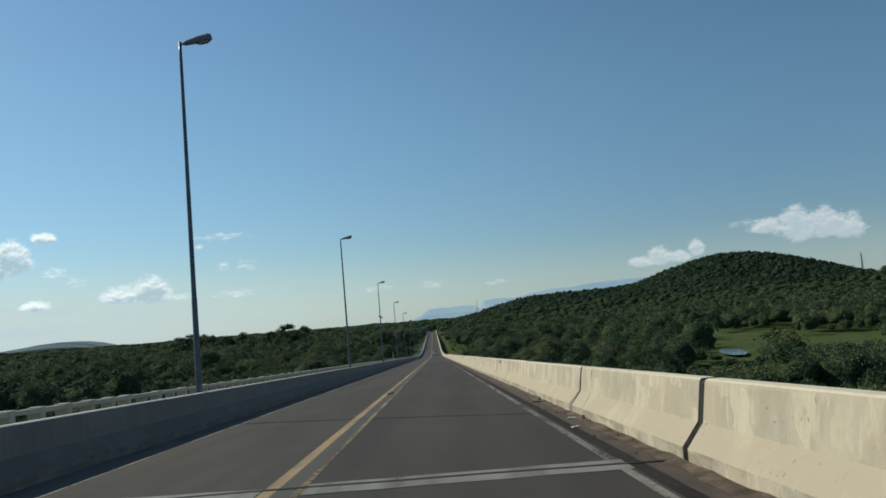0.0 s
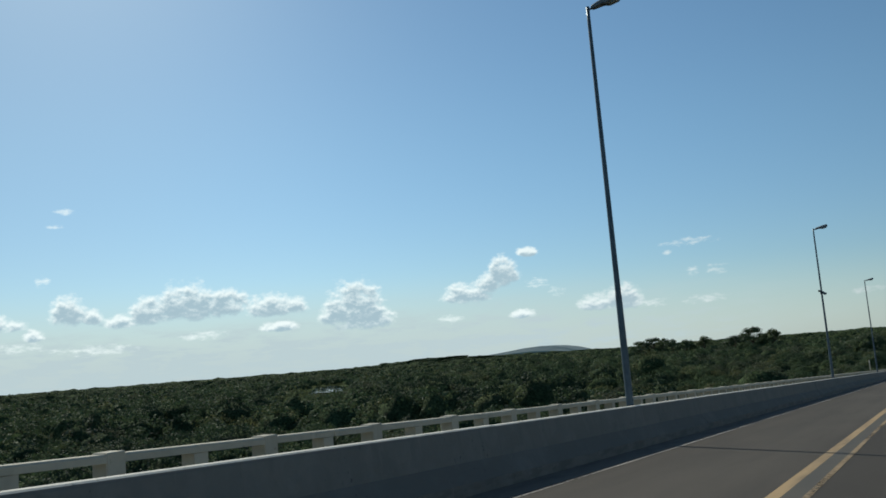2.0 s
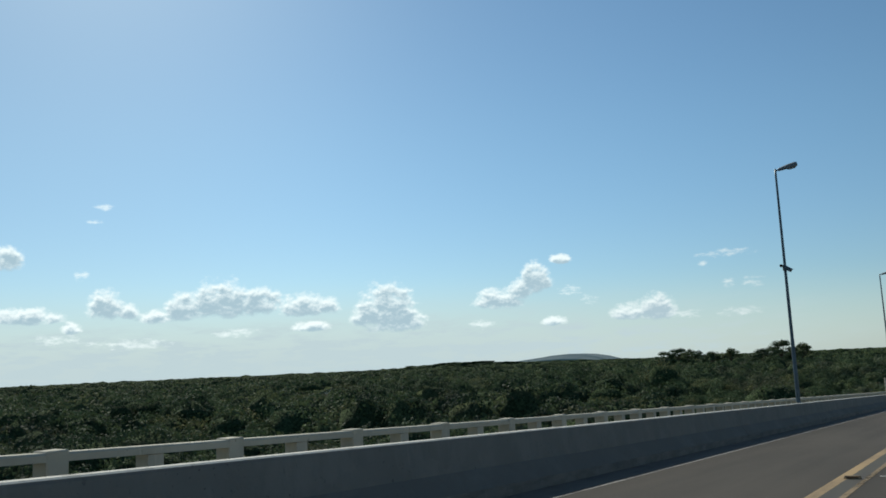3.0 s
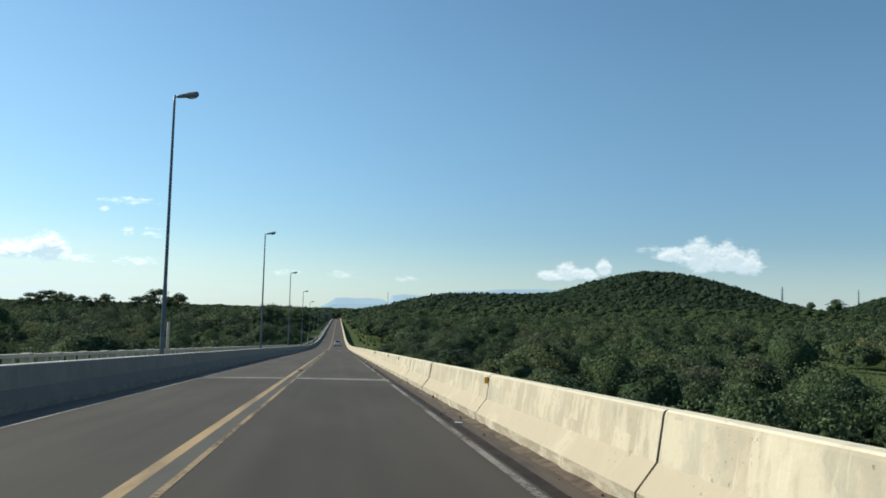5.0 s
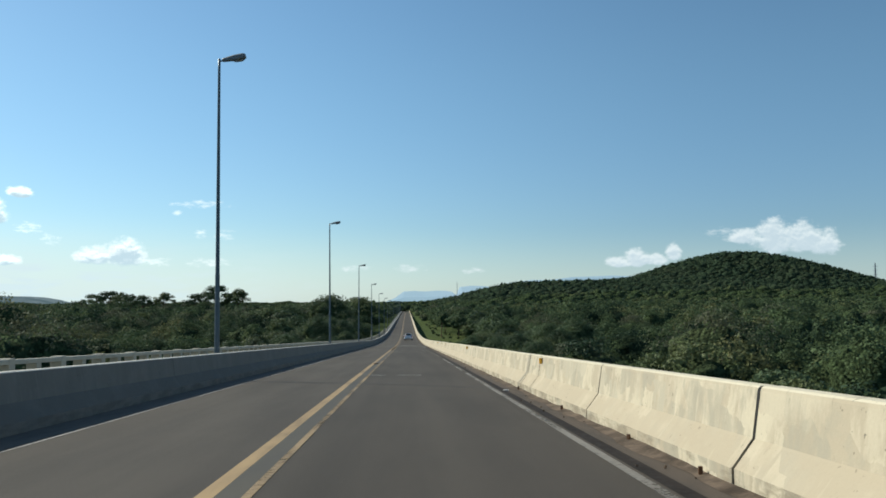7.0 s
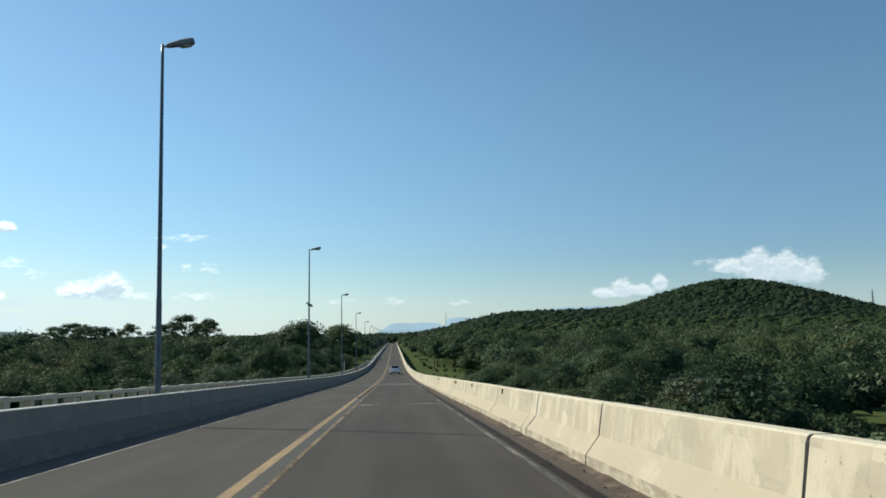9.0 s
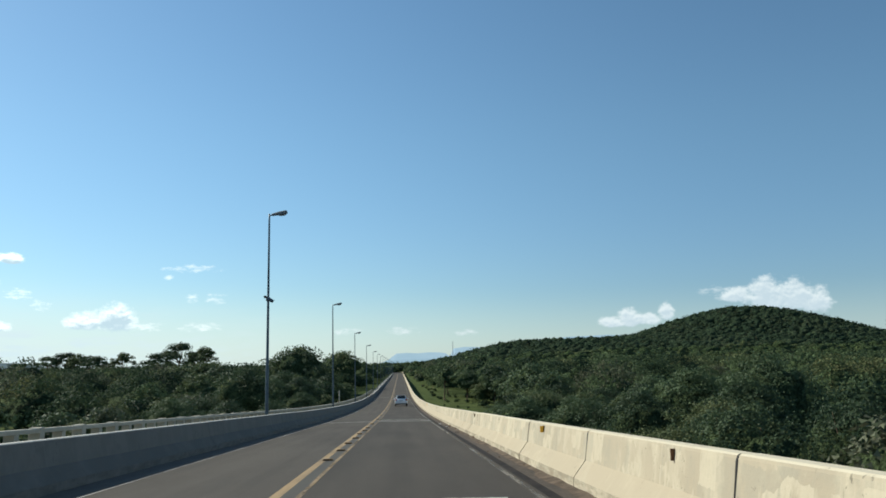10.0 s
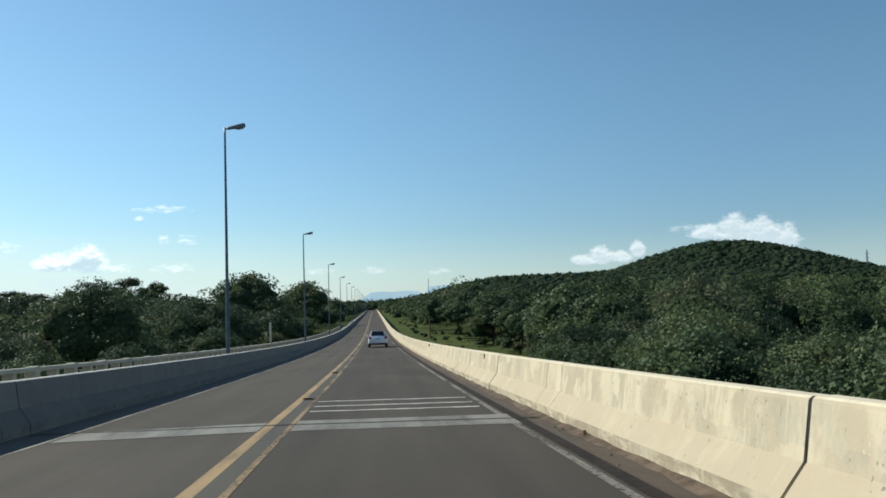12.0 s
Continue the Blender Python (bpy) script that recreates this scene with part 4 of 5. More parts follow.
STUDS = [29.9, 76.5, 144.6, 186.0, 228.9, 232.6, 236.4, 240.1, 244.0, 247.9, 251.6, 258.4, 270.0, 283.2, 306.0, 330.0]
stud = build_stud()
stud.matrix_basis = pose(-1.64, STUDS[0], deck_z(STUDS[0]) + 0.02, -2.5, 0, 3)
for y in STUDS[1:]:
    copy_thing(stud, pose(-1.64 + random.uniform(-0.04, 0.03), y, deck_z(y) + 0.02, -2.5, 0, random.uniform(-6, 6)))


def build_gutter_dirt():
    """Grit and soil swept against the foot of the barrier."""
    top = bmesh.new()
    rng = random.Random(4)
    ys = steps(-30, 340, 0.45)
    rows = []
    for y in ys:
        w = 0.11 + 0.05 * math.sin(y * 1.3) * math.sin(y * 0.37) + 0.09 * rng.random()
        h = 0.018 + 0.03 * rng.random()
        rows.append([top.verts.new((x, y, deck_z(y) + z)) for x, z in ((2.50 - w, 0.004), (2.50 - w * 0.5, h * 0.45), (2.505, h))])
    for a, b in zip(rows, rows[1:]):
        for i in range(2):
            top.faces.new((a[i], b[i], b[i + 1], a[i + 1]))
    tagged(part("gutter_dirt", top, DIRT, smooth=True), "brown soil and grit along the barrier's foot", "dirt", kind="stuff")
    # loose stones and scraps
    bm = bmesh.new()
    for k in range(260):
        y = rng.uniform(0, 330)
        x = rng.uniform(2.0, 2.46)
        s = rng.uniform(0.006, 0.018)
        m = pose(x, y, deck_z(y) + s * 0.5 + 0.008, rng.uniform(0, 90), rng.uniform(0, 90), rng.uniform(0, 360))
        box(bm, -s, s, -s * 0.7, s * 0.7, -s * 0.5, s * 0.5, m)
    tagged(part("gutter_stones", bm, DIRT), "small loose stones in the gutter", "stones", kind="stuff")


build_gutter_dirt()


def build_block(y, x, label, size, mat, name, category):
    bm = bmesh.new()
    a, b, c = size
    box(bm, -a, a, -b, b, 0, c)
    bevelled(bm, min(size) * 0.25, 1)
    ob = part(name, bm, mat)
    ob.matrix_basis = pose(x, y, deck_z(y) + 0.012, 0, 0, random.uniform(-60, 60))
    tagged(ob, label, category, category + " in the gutter")


for y, x in ((14.2, 2.44), (20.1, 2.43), (125.7, 2.44), (133.6, 2.45), (154.0, 2.44), (156.5, 2.45), (160.8, 2.44), (166.3, 2.43), (238.4, 2.44), (247.8, 2.45), (252.1, 2.44), (261.9, 2.43)):
    build_block(y, x, "rusty iron stub standing at the barrier's foot", (0.020, 0.016, 0.075), RUST, "iron_stub", "stub")
for y, x in ((13.0, 2.1), (14.6, 2.3), (119.0, 2.12), (151.0, 2.05), (166.0, 2.1), (251.6, 2.25), (256.5, 2.15)):
    build_block(y, x, "crumpled pale plastic litter in the gutter", (0.07, 0.03, 0.02), BOTTLE, "litter", "litter")
for y, x in ((19.4, 2.28), (251.2, 2.32), (244.0, 2.25)):
    build_block(y, x, "dark strip of torn rubber in the gutter", (0.10, 0.025, 0.018), RUBBER, "rubber_scrap", "debris")


def build_marker_post(x, y, height):
    bm = bmesh.new()
    tube(bm, [(0, 0, -0.02), (0, 0, height), (0, 0, height + 0.03)], [0.06, 0.06, 0.03], 10)
    ob = part("marker_post", bm, CONCRETE_RAIL, smooth=True)
    ob.matrix_basis = pose(x, y, deck_z(y))
    tagged(ob, "slim pale upright post beside the railing", "post", "marker posts")


build_marker_post(-7.05, 141.0, 2.05)
build_marker_post(-7.05, 308.0, 2.3)

# ------------------------------------------------------------------ the car ahead


def build_car(m):
    top = empty("car", m, "white hatchback car driving in the lane", "car")
    bm = bmesh.new()
    rings = []
    # along, half width, underside, shoulder height
    for y, w, lo, hi in ((-2.02, 0.74, 0.42, 0.78), (-1.98, 0.80, 0.30, 0.92), (-1.80, 0.85, 0.25, 0.98), (-0.6, 0.87, 0.22, 0.97), (0.7, 0.87, 0.22, 0.94), (1.45, 0.84, 0.24, 0.86), (1.9, 0.78, 0.28, 0.72), (2.0, 0.66, 0.36, 0.62)):
        rings.append([bm.verts.new(p) for p in ((-w * 0.9, y, lo), (-w, y, lo + 0.12), (-w, y, (lo + hi) / 2), (-w * 0.97, y, hi - 0.06), (-w * 0.86, y, hi), (w * 0.86, y, hi), (w * 0.97, y, hi - 0.06), (w, y, (lo + hi) / 2), (w, y, lo + 0.12), (w * 0.9, y, lo))])
    for a, b in zip(rings, rings[1:]):
        for i in range(10):
            bm.faces.new((a[i], a[(i + 1) % 10], b[(i + 1) % 10], b[i]))
    bm.faces.new(rings[0][::-1])
    bm.faces.new(rings[-1])
    bmesh.ops.recalc_face_normals(bm, faces=bm.faces)
    body = part("body", bm, CAR_WHITE, top, smooth=True)
    bm = bmesh.new()
    lo = [bm.verts.new(p) for p in ((-0.74, -1.90, 0.95), (0.74, -1.90, 0.95), (0.76, 0.95, 0.92), (-0.76, 0.95, 0.92))]
    hi = [bm.verts.new(p) for p in ((-0.56, -1.48, 1.47), (0.56, -1.48, 1.47), (0.57, 0.10, 1.45), (-0.57, 0.10, 1.45))]
    for i in range(4):
        bm.faces.new((lo[i], lo[(i + 1) % 4], hi[(i + 1) % 4], hi[i]))
    bm.faces.new(hi)
    bmesh.ops.recalc_face_normals(bm, faces=bm.faces)
    part("roof", bevelled(bm, 0.04, 2), CAR_WHITE, top, smooth=False)

    def pane(name, pts, label):
        b = bmesh.new()
        b.faces.new([b.verts.new(p) for p in pts])
        return part(name, b, CAR_GLASS, top, label)

    pane("rear_window", [(-0.62, -1.836, 1.05), (0.62, -1.836, 1.05), (0.50, -1.545, 1.42), (-0.50, -1.545, 1.42)], "dark rear window")
    pane("windscreen", [(0.64, 0.84, 1.0), (-0.64, 0.84, 1.0), (-0.52, 0.20, 1.41), (0.52, 0.20, 1.41)], "dark windscreen")
    for s in (-1, 1):
        pane("side_window", [(s * 0.722, -1.45, 1.03), (s * 0.735, 0.6, 1.0), (s * 0.605, 0.02, 1.40), (s * 0.600, -1.32, 1.42)][::s], "dark side window")
        b = bmesh.new()
        box(b, s * 0.70 - 0.11, s * 0.70 + 0.11, -2.03, -1.86, 0.74, 0.99)
        part("tail_light", bevelled(b, 0.03, 2), TAIL_RED, body, "red tail light")
        b = bmesh.new()
        box(b, s * 0.95 - 0.08, s * 0.95 + 0.08, 0.42, 0.54, 0.95, 1.08)
        part("door_mirror", bevelled(b, 0.025, 2), CAR_WHITE, top)
        for y in (-1.25, 1.28):
            b = bmesh.new()
            tube(b, [(s * 0.66, y, 0.30), (s * 0.69, y, 0.30), (s * 0.85, y, 0.30), (s * 0.875, y, 0.30)], [0.26, 0.30, 0.30, 0.26], 24)
            wheel = part("wheel", b, RUBBER, top, "black tyre", True)
            b = bmesh.new()
            tube(b, [(s * 0.80, y, 0.30), (s * 0.885, y, 0.30)], [0.20, 0.17], 20)
            part("rim", b, ALLOY, wheel, "grey alloy rim")
    b = bmesh.new()
    box(b, -0.80, 0.80, -2.05, -1.9, 0.26, 0.40)
    part("bumper", bevelled(b, 0.03, 2), BLACK, body, "dark lower bumper")
    b = bmesh.new()
    box(b, -0.21, 0.21, -2.045, -2.02, 0.70, 0.82)
    part("number_plate", b, PLATE, body, "plain grey plate")
    b = bmesh.new()
    box(b, -0.50, 0.50, -1.64, -1.42, 1.455, 1.485)
    part("roof_spoiler", b, CAR_WHITE, top)


build_car(pose(0.10, 328.0, deck_z(328.0) + 0.012, math.degrees(math.atan(-0.0432 + 0.0402 * 70 / 172)), 0, 0))

# ------------------------------------------------------------------ masts


def build_pylon(x, y, top_z, name, label):
    top = empty(name, pose(x, y, float(land_z(x, y)) - 0.5), label, "pylon", "pylons beyond the hill")
    h = top_z - float(land_z(x, y)) + 0.5
    for sx in (-1, 1):
        for sy in (-1, 1):
            bm = bmesh.new()
            tube(bm, [(sx * 3.2, sy * 3.2, 0), (sx * 0.9, sy * 0.9, h * 0.62), (sx * 0.35, sy * 0.35, h)], [0.42, 0.36, 0.30], 5)
            part("leg", bm, GREY_STEEL, top)
    for f in (0.64, 0.76, 0.88):
        bm = bmesh.new()
        tube(bm, [(-5.2, 0, h * f), (0, 0, h * f + 0.7), (5.2, 0, h * f)], [0.22, 0.42, 0.22], 5)
        part("cross_arm", bm, GREY_STEEL, top)
    levels = [h * f for f in (0.05, 0.2, 0.34, 0.46, 0.56, 0.66, 0.76, 0.86, 0.95)]
    for z0, z1 in zip(levels, levels[1:]):
        def half(z):
            return 3.2 - (3.2 - 0.9) * z / (h * 0.62) if z < h * 0.62 else 0.9 - 0.55 * (z - h * 0.62) / (h * 0.38)
        bm = bmesh.new()
        a, b = half(z0), half(z1)
        for s in (-1, 1):
            tube(bm, [(-a, s * a, z0), (b, s * b, z1)], [0.17, 0.17], 4)
            tube(bm, [(a, s * a, z0), (-b, s * b, z1)], [0.17, 0.17], 4)
        part("bracing", bm, GREY_STEEL, top)


build_pylon(843.0, 1618.0, 58.0, "power_pylon", "grey lattice power pylon behind wooded hill")
build_pylon(1180.0, 1890.0, 67.0, "power_pylon", "grey lattice power pylon behind wooded hill")


def build_mast(x, y, top_z):
    z = float(land_z(x, y))
    top = empty("radio_mast", pose(x, y, z - 0.5), "thin grey radio mast above the woods", "mast")
    bm = bmesh.new()
    tube(bm, [(0, 0, 0), (0, 0, top_z - z)], [0.5, 0.32], 6)
    part("shaft", bm, GREY_STEEL, top)
    bm = bmesh.new()
    tube(bm, [(0, 0, top_z - z), (0, 0, top_z - z + 3)], [0.1, 0.05], 5)
    part("aerial", bm, GREY_STEEL, top)


build_mast(77.0, 1430.0, 22.5)
# ------------------------------------------------------------------ trees and woods
rng = np.random.RandomState(11)


def crown_clusters(height, radius, count, seed, low=0.20, form="dome"):
    """Centres and sizes of the leafy masses of one crown, uneven and lobed."""
    r = np.random.RandomState(seed)
    k = np.arange(count)
    az = k * 2.4 + r.uniform(-0.5, 0.5, count)
    lobe = 1 + 0.24 * np.sin(2 * az + r.uniform(0, 6.28)) + 0.14 * np.sin(3 * az + r.uniform(0, 6.28))
    if form == "umbrella":
        out = np.sqrt((k + 0.3) / count) * radius * 0.84 * lobe
        size = radius * r.uniform(0.17, 0.31, count)
        up = height * (0.92 - 0.30 * (out / radius) ** 2) - size * 0.4 + r.uniform(-0.15, 0.03, count) * height
        return np.stack([np.cos(az) * out, np.sin(az) * out, up], 1), size
    rise = np.sin(np.radians(-12 + 102 * ((k + 0.5) / count) ** 0.9))
    flat = np.sqrt(1 - rise ** 2)
    rho = r.uniform(0.52, 0.94, count) * lobe
    size = radius * r.uniform(0.19, 0.36, count) * (28.0 / max(20, count)) ** 0.3
    mid = height * (low + (1 - low) * 0.40)
    half = height - mid
    up = mid + rise * np.where(rise > 0, half - size * 0.55, (mid - low * height) * 1.1) * r.uniform(0.68, 1.04, count)
    return np.stack([np.cos(az) * flat * rho * radius, np.sin(az) * flat * rho * radius, up], 1), size


def leaves(centres, sizes, per, leaf, r, squash=0.75, simple=False):
    """Pointed leaves in and round every mass, turned outwards and a good deal at random."""
    k = len(centres) * per
    which = np.repeat(np.arange(len(centres)), per)
    way = r.normal(size=(k, 3))
    # sprays are domed: leaves lie over their tops, and little hangs below
    way[:, 2] = np.abs(way[:, 2]) * 0.95 - 0.18
    way /= np.linalg.norm(way, axis=1)[:, None]
    reach = sizes[which] * (1.08 - 0.42 * r.uniform(0, 1, k) ** 1.8)
    pos = centres[which] + way * reach[:, None] * np.array([1, 1, squash])
    nrm = way + np.array([0, 0, 0.35]) + r.normal(size=(k, 3)) * 0.48
    nrm /= np.linalg.norm(nrm, axis=1)[:, None]
    t = np.cross(nrm, r.normal(size=(k, 3)))
    t /= np.linalg.norm(t, axis=1)[:, None] + 1e-9
    b = np.cross(nrm, t)
    s = leaf * r.uniform(0.55, 1.4, k)[:, None]
    bend = nrm * s * 0.14
    if simple:
        verts = np.stack([pos - t * s, pos + t * s * 0.7 + b * s * 0.75, pos + t * s * 0.7 - b * s * 0.75 + bend * 3], 1).reshape(-1, 3)
        return verts, np.arange(k * 3).reshape(k, 3)
    verts = np.stack([pos - t * s, pos + b * s * 0.55 + bend, pos + t * s, pos - b * s * 0.55 + bend], 1).reshape(-1, 3)
    return verts, np.arange(k * 4).reshape(k, 4)


def ball(level, cut):
    """A ball without its lowest part, as triangles."""
    bm = bmesh.new()
    bmesh.ops.create_icosphere(bm, subdivisions=level, radius=1.0)
    bmesh.ops.delete(bm, geom=[f for f in bm.faces if f.calc_center_median().z < cut], context="FACES")
    bmesh.ops.delete(bm, geom=[v for v in bm.verts if not v.link_faces], context="VERTS")
    bm.verts.index_update()
    v = np.array([p.co[:] for p in bm.verts])
    f = np.array([[q.index for q in face.verts] for face in bm.faces])
    bm.free()
    return v, f


BALLS = {level: ball(level, -0.35) for level in (1, 2)}


def lumps(centres, sizes, level, r, squash=0.8, lump=0.24, crumple=0.19):
    """Uneven rounded masses of foliage at the given centres."""
    v, f = BALLS[level]
    k = len(centres)
    vv = np.repeat(v[None], k, 0)
    a, b, c = (r.uniform(0, 6.28, (k, 1)) for _ in range(3))
    swell = 1 + lump * (np.sin(vv[:, :, 0] * 5.1 + a) * np.sin(vv[:, :, 1] * 4.7 + b) + 0.7 * np.sin(vv[:, :, 2] * 6.3 + c + vv[:, :, 0] * 3.0)) + r.uniform(-crumple, crumple, vv.shape[:2])
    turn = r.uniform(0, 6.28, (k, 1))
    s = np.asarray(sizes)[:, None]
    tall = np.broadcast_to(np.asarray(squash, float), (k,))[:, None]
    px = (vv[:, :, 0] * np.cos(turn) - vv[:, :, 1] * np.sin(turn)) * swell * s + centres[:, 0:1]
    py = (vv[:, :, 0] * np.sin(turn) + vv[:, :, 1] * np.cos(turn)) * swell * s + centres[:, 1:2]
    pz = vv[:, :, 2] * swell * s * tall + centres[:, 2:3]
    verts = np.stack([px, py, pz], 2).reshape(-1, 3)
    faces = (f[None] + (np.arange(k) * len(v))[:, None, None]).reshape(-1, 3)
    return verts, faces


def trunk_mesh(height, centres, seed, fork=0.28, limbs=7):
    """A bent, tapering trunk that forks into limbs."""
    r = random.Random(seed)
    bm = bmesh.new()
    fork *= height
    lean = (r.uniform(-0.4, 0.4), r.uniform(-0.4, 0.4))
    mid = (lean[0] * 0.3, lean[1] * 0.6, fork * 0.5)
    top = (lean[0], lean[1], fork)
    w = 0.015 * height + 0.02
    tube(bm, [(0, 0, -0.6), (0, 0, 0.1), mid, top], [w * 1.5, w * 1.15, w, w * 0.85], 8)
    order = sorted(range(len(centres)), key=lambda i: -centres[i][2])
    for i in order[::2][:limbs]:
        c = centres[i]
        bow = ((top[0] + c[0]) / 2 + r.uniform(-0.3, 0.3), (top[1] + c[1]) / 2 + r.uniform(-0.3, 0.3), (top[2] + c[2]) / 2 - 0.08 * height * r.random())
        tube(bm, [(top[0], top[1], top[2] - 0.15), bow, tuple(c)], [w * 0.6, w * 0.4, w * 0.12], 5)
    return bm


def build_tree(height, radius, count, per, leaf, seed, label, squash=0.8, low=0.20, form="dome", simple=True):
    top = empty("tree", pose(0, 0, 0), label, "tree", "trees beside the bridge")
    centres, sizes = crown_clusters(height, radius, count, seed, low, form)
    r = np.random.RandomState(seed + 50)
    part("trunk", trunk_mesh(height, centres, seed, 0.5 if form == "umbrella" else max(0.26, low), 12 if form == "umbrella" else 7), BARK, top, "brown forking trunk", True)
    if form == "umbrella":
        verts, faces = lumps(centres, sizes * 0.62, 1, r, 0.5, 0.2, 0.12)
    else:
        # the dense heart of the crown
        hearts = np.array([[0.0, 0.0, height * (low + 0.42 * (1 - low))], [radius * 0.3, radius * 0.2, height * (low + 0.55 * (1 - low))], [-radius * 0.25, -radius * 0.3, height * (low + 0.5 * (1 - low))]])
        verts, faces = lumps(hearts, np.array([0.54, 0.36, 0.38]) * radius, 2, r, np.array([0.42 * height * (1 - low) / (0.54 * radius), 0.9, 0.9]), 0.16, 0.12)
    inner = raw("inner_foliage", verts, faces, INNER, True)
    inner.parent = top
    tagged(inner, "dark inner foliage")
    verts, faces = leaves(centres, sizes, per, leaf, r, squash, simple)
    ob = raw("crown", verts, faces, LEAF_NEAR)
    ob.parent = top
    tagged(ob, "dense green leaves")
    return top


def inside(x, y, cx, cy, rx, ry):
    return ((x - cx) / rx) ** 2 + ((y - cy) / ry) ** 2 < 1


def along(x, y, a, b, width):
    """True within a strip from a to b."""
    dx, dy = b[0] - a[0], b[1] - a[1]
    s = np.clip(((x - a[0]) * dx + (y - a[1]) * dy) / (dx * dx + dy * dy), 0, 1)
    return np.hypot(x - a[0] - s * dx, y - a[1] - s * dy) < width


def glade(y):
    """How far the grass beside the far end of the bridge reaches to the wood's edge."""
    return np.interp(y, [300, 318, 345, 365, 395, 445, 500, 560, 700, 1100], [9.5, 16.0, 20.0, 21.5, 19.0, 13.5, 12.5, 10.5, 9.0, 9.0])


def open_land(x, y):
    """True where no tree stands: road, verges, meadow, pond and creek."""
    road = (y < 1110) & (x > np.interp(y, [400, 450, 1000], [-12.5, -14.0, -11.5])) & (x < glade(y) + 0.8 * np.sin(y * 0.31))
    meadow = along(x, y, (93.0, 252.0), (146.0, 376.0), 16.0) | inside(x, y, 122, 440, 20, 60)
    meadow |= along(x, y, (114.0, 250.0), (150.0, 300.0), 14.0) | inside(x, y, 119, 378, 9, 24)
    return road | meadow | along(x, y, (-345.0, 470.0), (-482.0, 650.0), 17)


def thicket(x, y):
    """Greatest height of the bushes that slope down from the woods to the pond."""
    near = along(x, y, (43.0, 128.0), (86.0, 238.0), 9.0)
    top = np.where(near, np.clip(6.3 - 0.078 * (np.hypot(x, y) - 150.0), 1.3, 7.0), 99.0)
    top = np.where(along(x, y, (84.0, 238.0), (125.0, 297.0), 10.0), np.minimum(top, 2.0), top)
    a, d = np.degrees(np.arctan2(x, y)), np.hypot(x, y)
    return np.where((a > 23.0) & (a < 32.0) & (d > 150) & (d < 290), np.minimum(top, np.maximum(1.2, 18.0 * (1 - d / 300.0))), top)


def low_scrub(x, y):
    """The low strip that leads to the creek."""
    a = np.degrees(np.arctan2(-x, y - 28))
    r = np.hypot(x, y - 28)
    return (np.abs(a - 38.2) < 2.3) & (r > 270) & (r < 640)


def scatter(x0, x1, y0, y1, gap, r):
    gx, gy = np.meshgrid(np.arange(x0, x1, gap), np.arange(y0, y1, gap))
    x = gx.ravel() + r.uniform(-0.48, 0.48, gx.size) * gap
    y = gy.ravel() + r.uniform(-0.48, 0.48, gx.size) * gap
    keep = ~open_land(x, y)
    return x[keep], y[keep]


def near_zone(x, y):
    return (y > 110) & (y < 425) & (x > -28.5) & (x < 27.5)


# single trees that stand along the bridge
FINE = [build_tree(8.4, 4.0, 52, 135, 0.072, 3, "broad green tree with glossy leaves beside the bridge", 0.62, low=0.34),
        build_tree(7.4, 3.7, 46, 145, 0.068, 4, "round green tree with small leaves beside the bridge", 0.62, low=0.28),
        build_tree(8.9, 3.9, 54, 130, 0.074, 5, "tall green tree with uneven crown beside the bridge", 0.62, low=0.38)]
ROUGH = [build_tree(7.8, 3.9, 32, 52, 0.145, 6, "leafy dark green tree in the flood-plain woods", 0.62, low=0.24),
         build_tree(8.6, 4.0, 34, 50, 0.15, 7, "leafy green tree in the flood-plain woods", 0.62, low=0.32),
         build_tree(6.8, 3.8, 30, 54, 0.14, 8, "low bushy green tree in the flood-plain woods", 0.62, low=0.10)]
placed = {}


def plant(top, x, y, s, turn, lean=0.0, stretch=1.0):
    m = pose(x, y, float(land_z(x, y)), 0, lean, turn) @ Matrix.Diagonal((s, s, s * stretch, 1))
    if top.name not in placed:
        placed[top.name] = True
        top.matrix_basis = m
    else:
        copy_thing(top, pose(0, 0, 0)).matrix_basis = m


xs, ys = scatter(-28, 27, 112, 424, 5.6, rng)
order = np.argsort(np.abs(xs + 1.5))[:285]
for i in order:
    x, y = float(xs[i]), float(ys[i])
    close = (240 < y < 318 and 0 < x < 24) or (255 < y < 335 and -22 < x < 0)
    top = (FINE if close else ROUGH)[int(rng.randint(3))]
    s = float(rng.uniform(0.72, 1.02)) * (1.0 + 0.12 * max(0.0, abs(x) - 14) / 14)
    if 0 < x < 15 and y < 268:
        s *= 0.80
    if 0 < x and 270 < y < 308:
        s *= 0.92
    if 0 < x and y > 322:
        s *= 1.18
    if x < -15 and 302 < y < 350:
        s *= 1.04
    if x < 0 and y < 300:
        s = min(s, 0.78)
    plant(top, x, y, s, float(rng.uniform(0, 360)), 0.0, float(rng.uniform(0.88, 1.06)))
# bushes that lean out towards the barrier
for k, (x, y, s) in enumerate(((11.9, 273.0, 0.74), (13.2, 279.5, 0.84), (12.6, 286.5, 0.86), (14.6, 293.0, 0.90), (18.0, 284.0, 0.94), (19.6, 276.0, 0.92), (13.0, 266.0, 0.66), (17.5, 297.0, 0.92))):
    plant(FINE[k % 3], x, y, s, 47.0 * k, 0.0, 0.95)
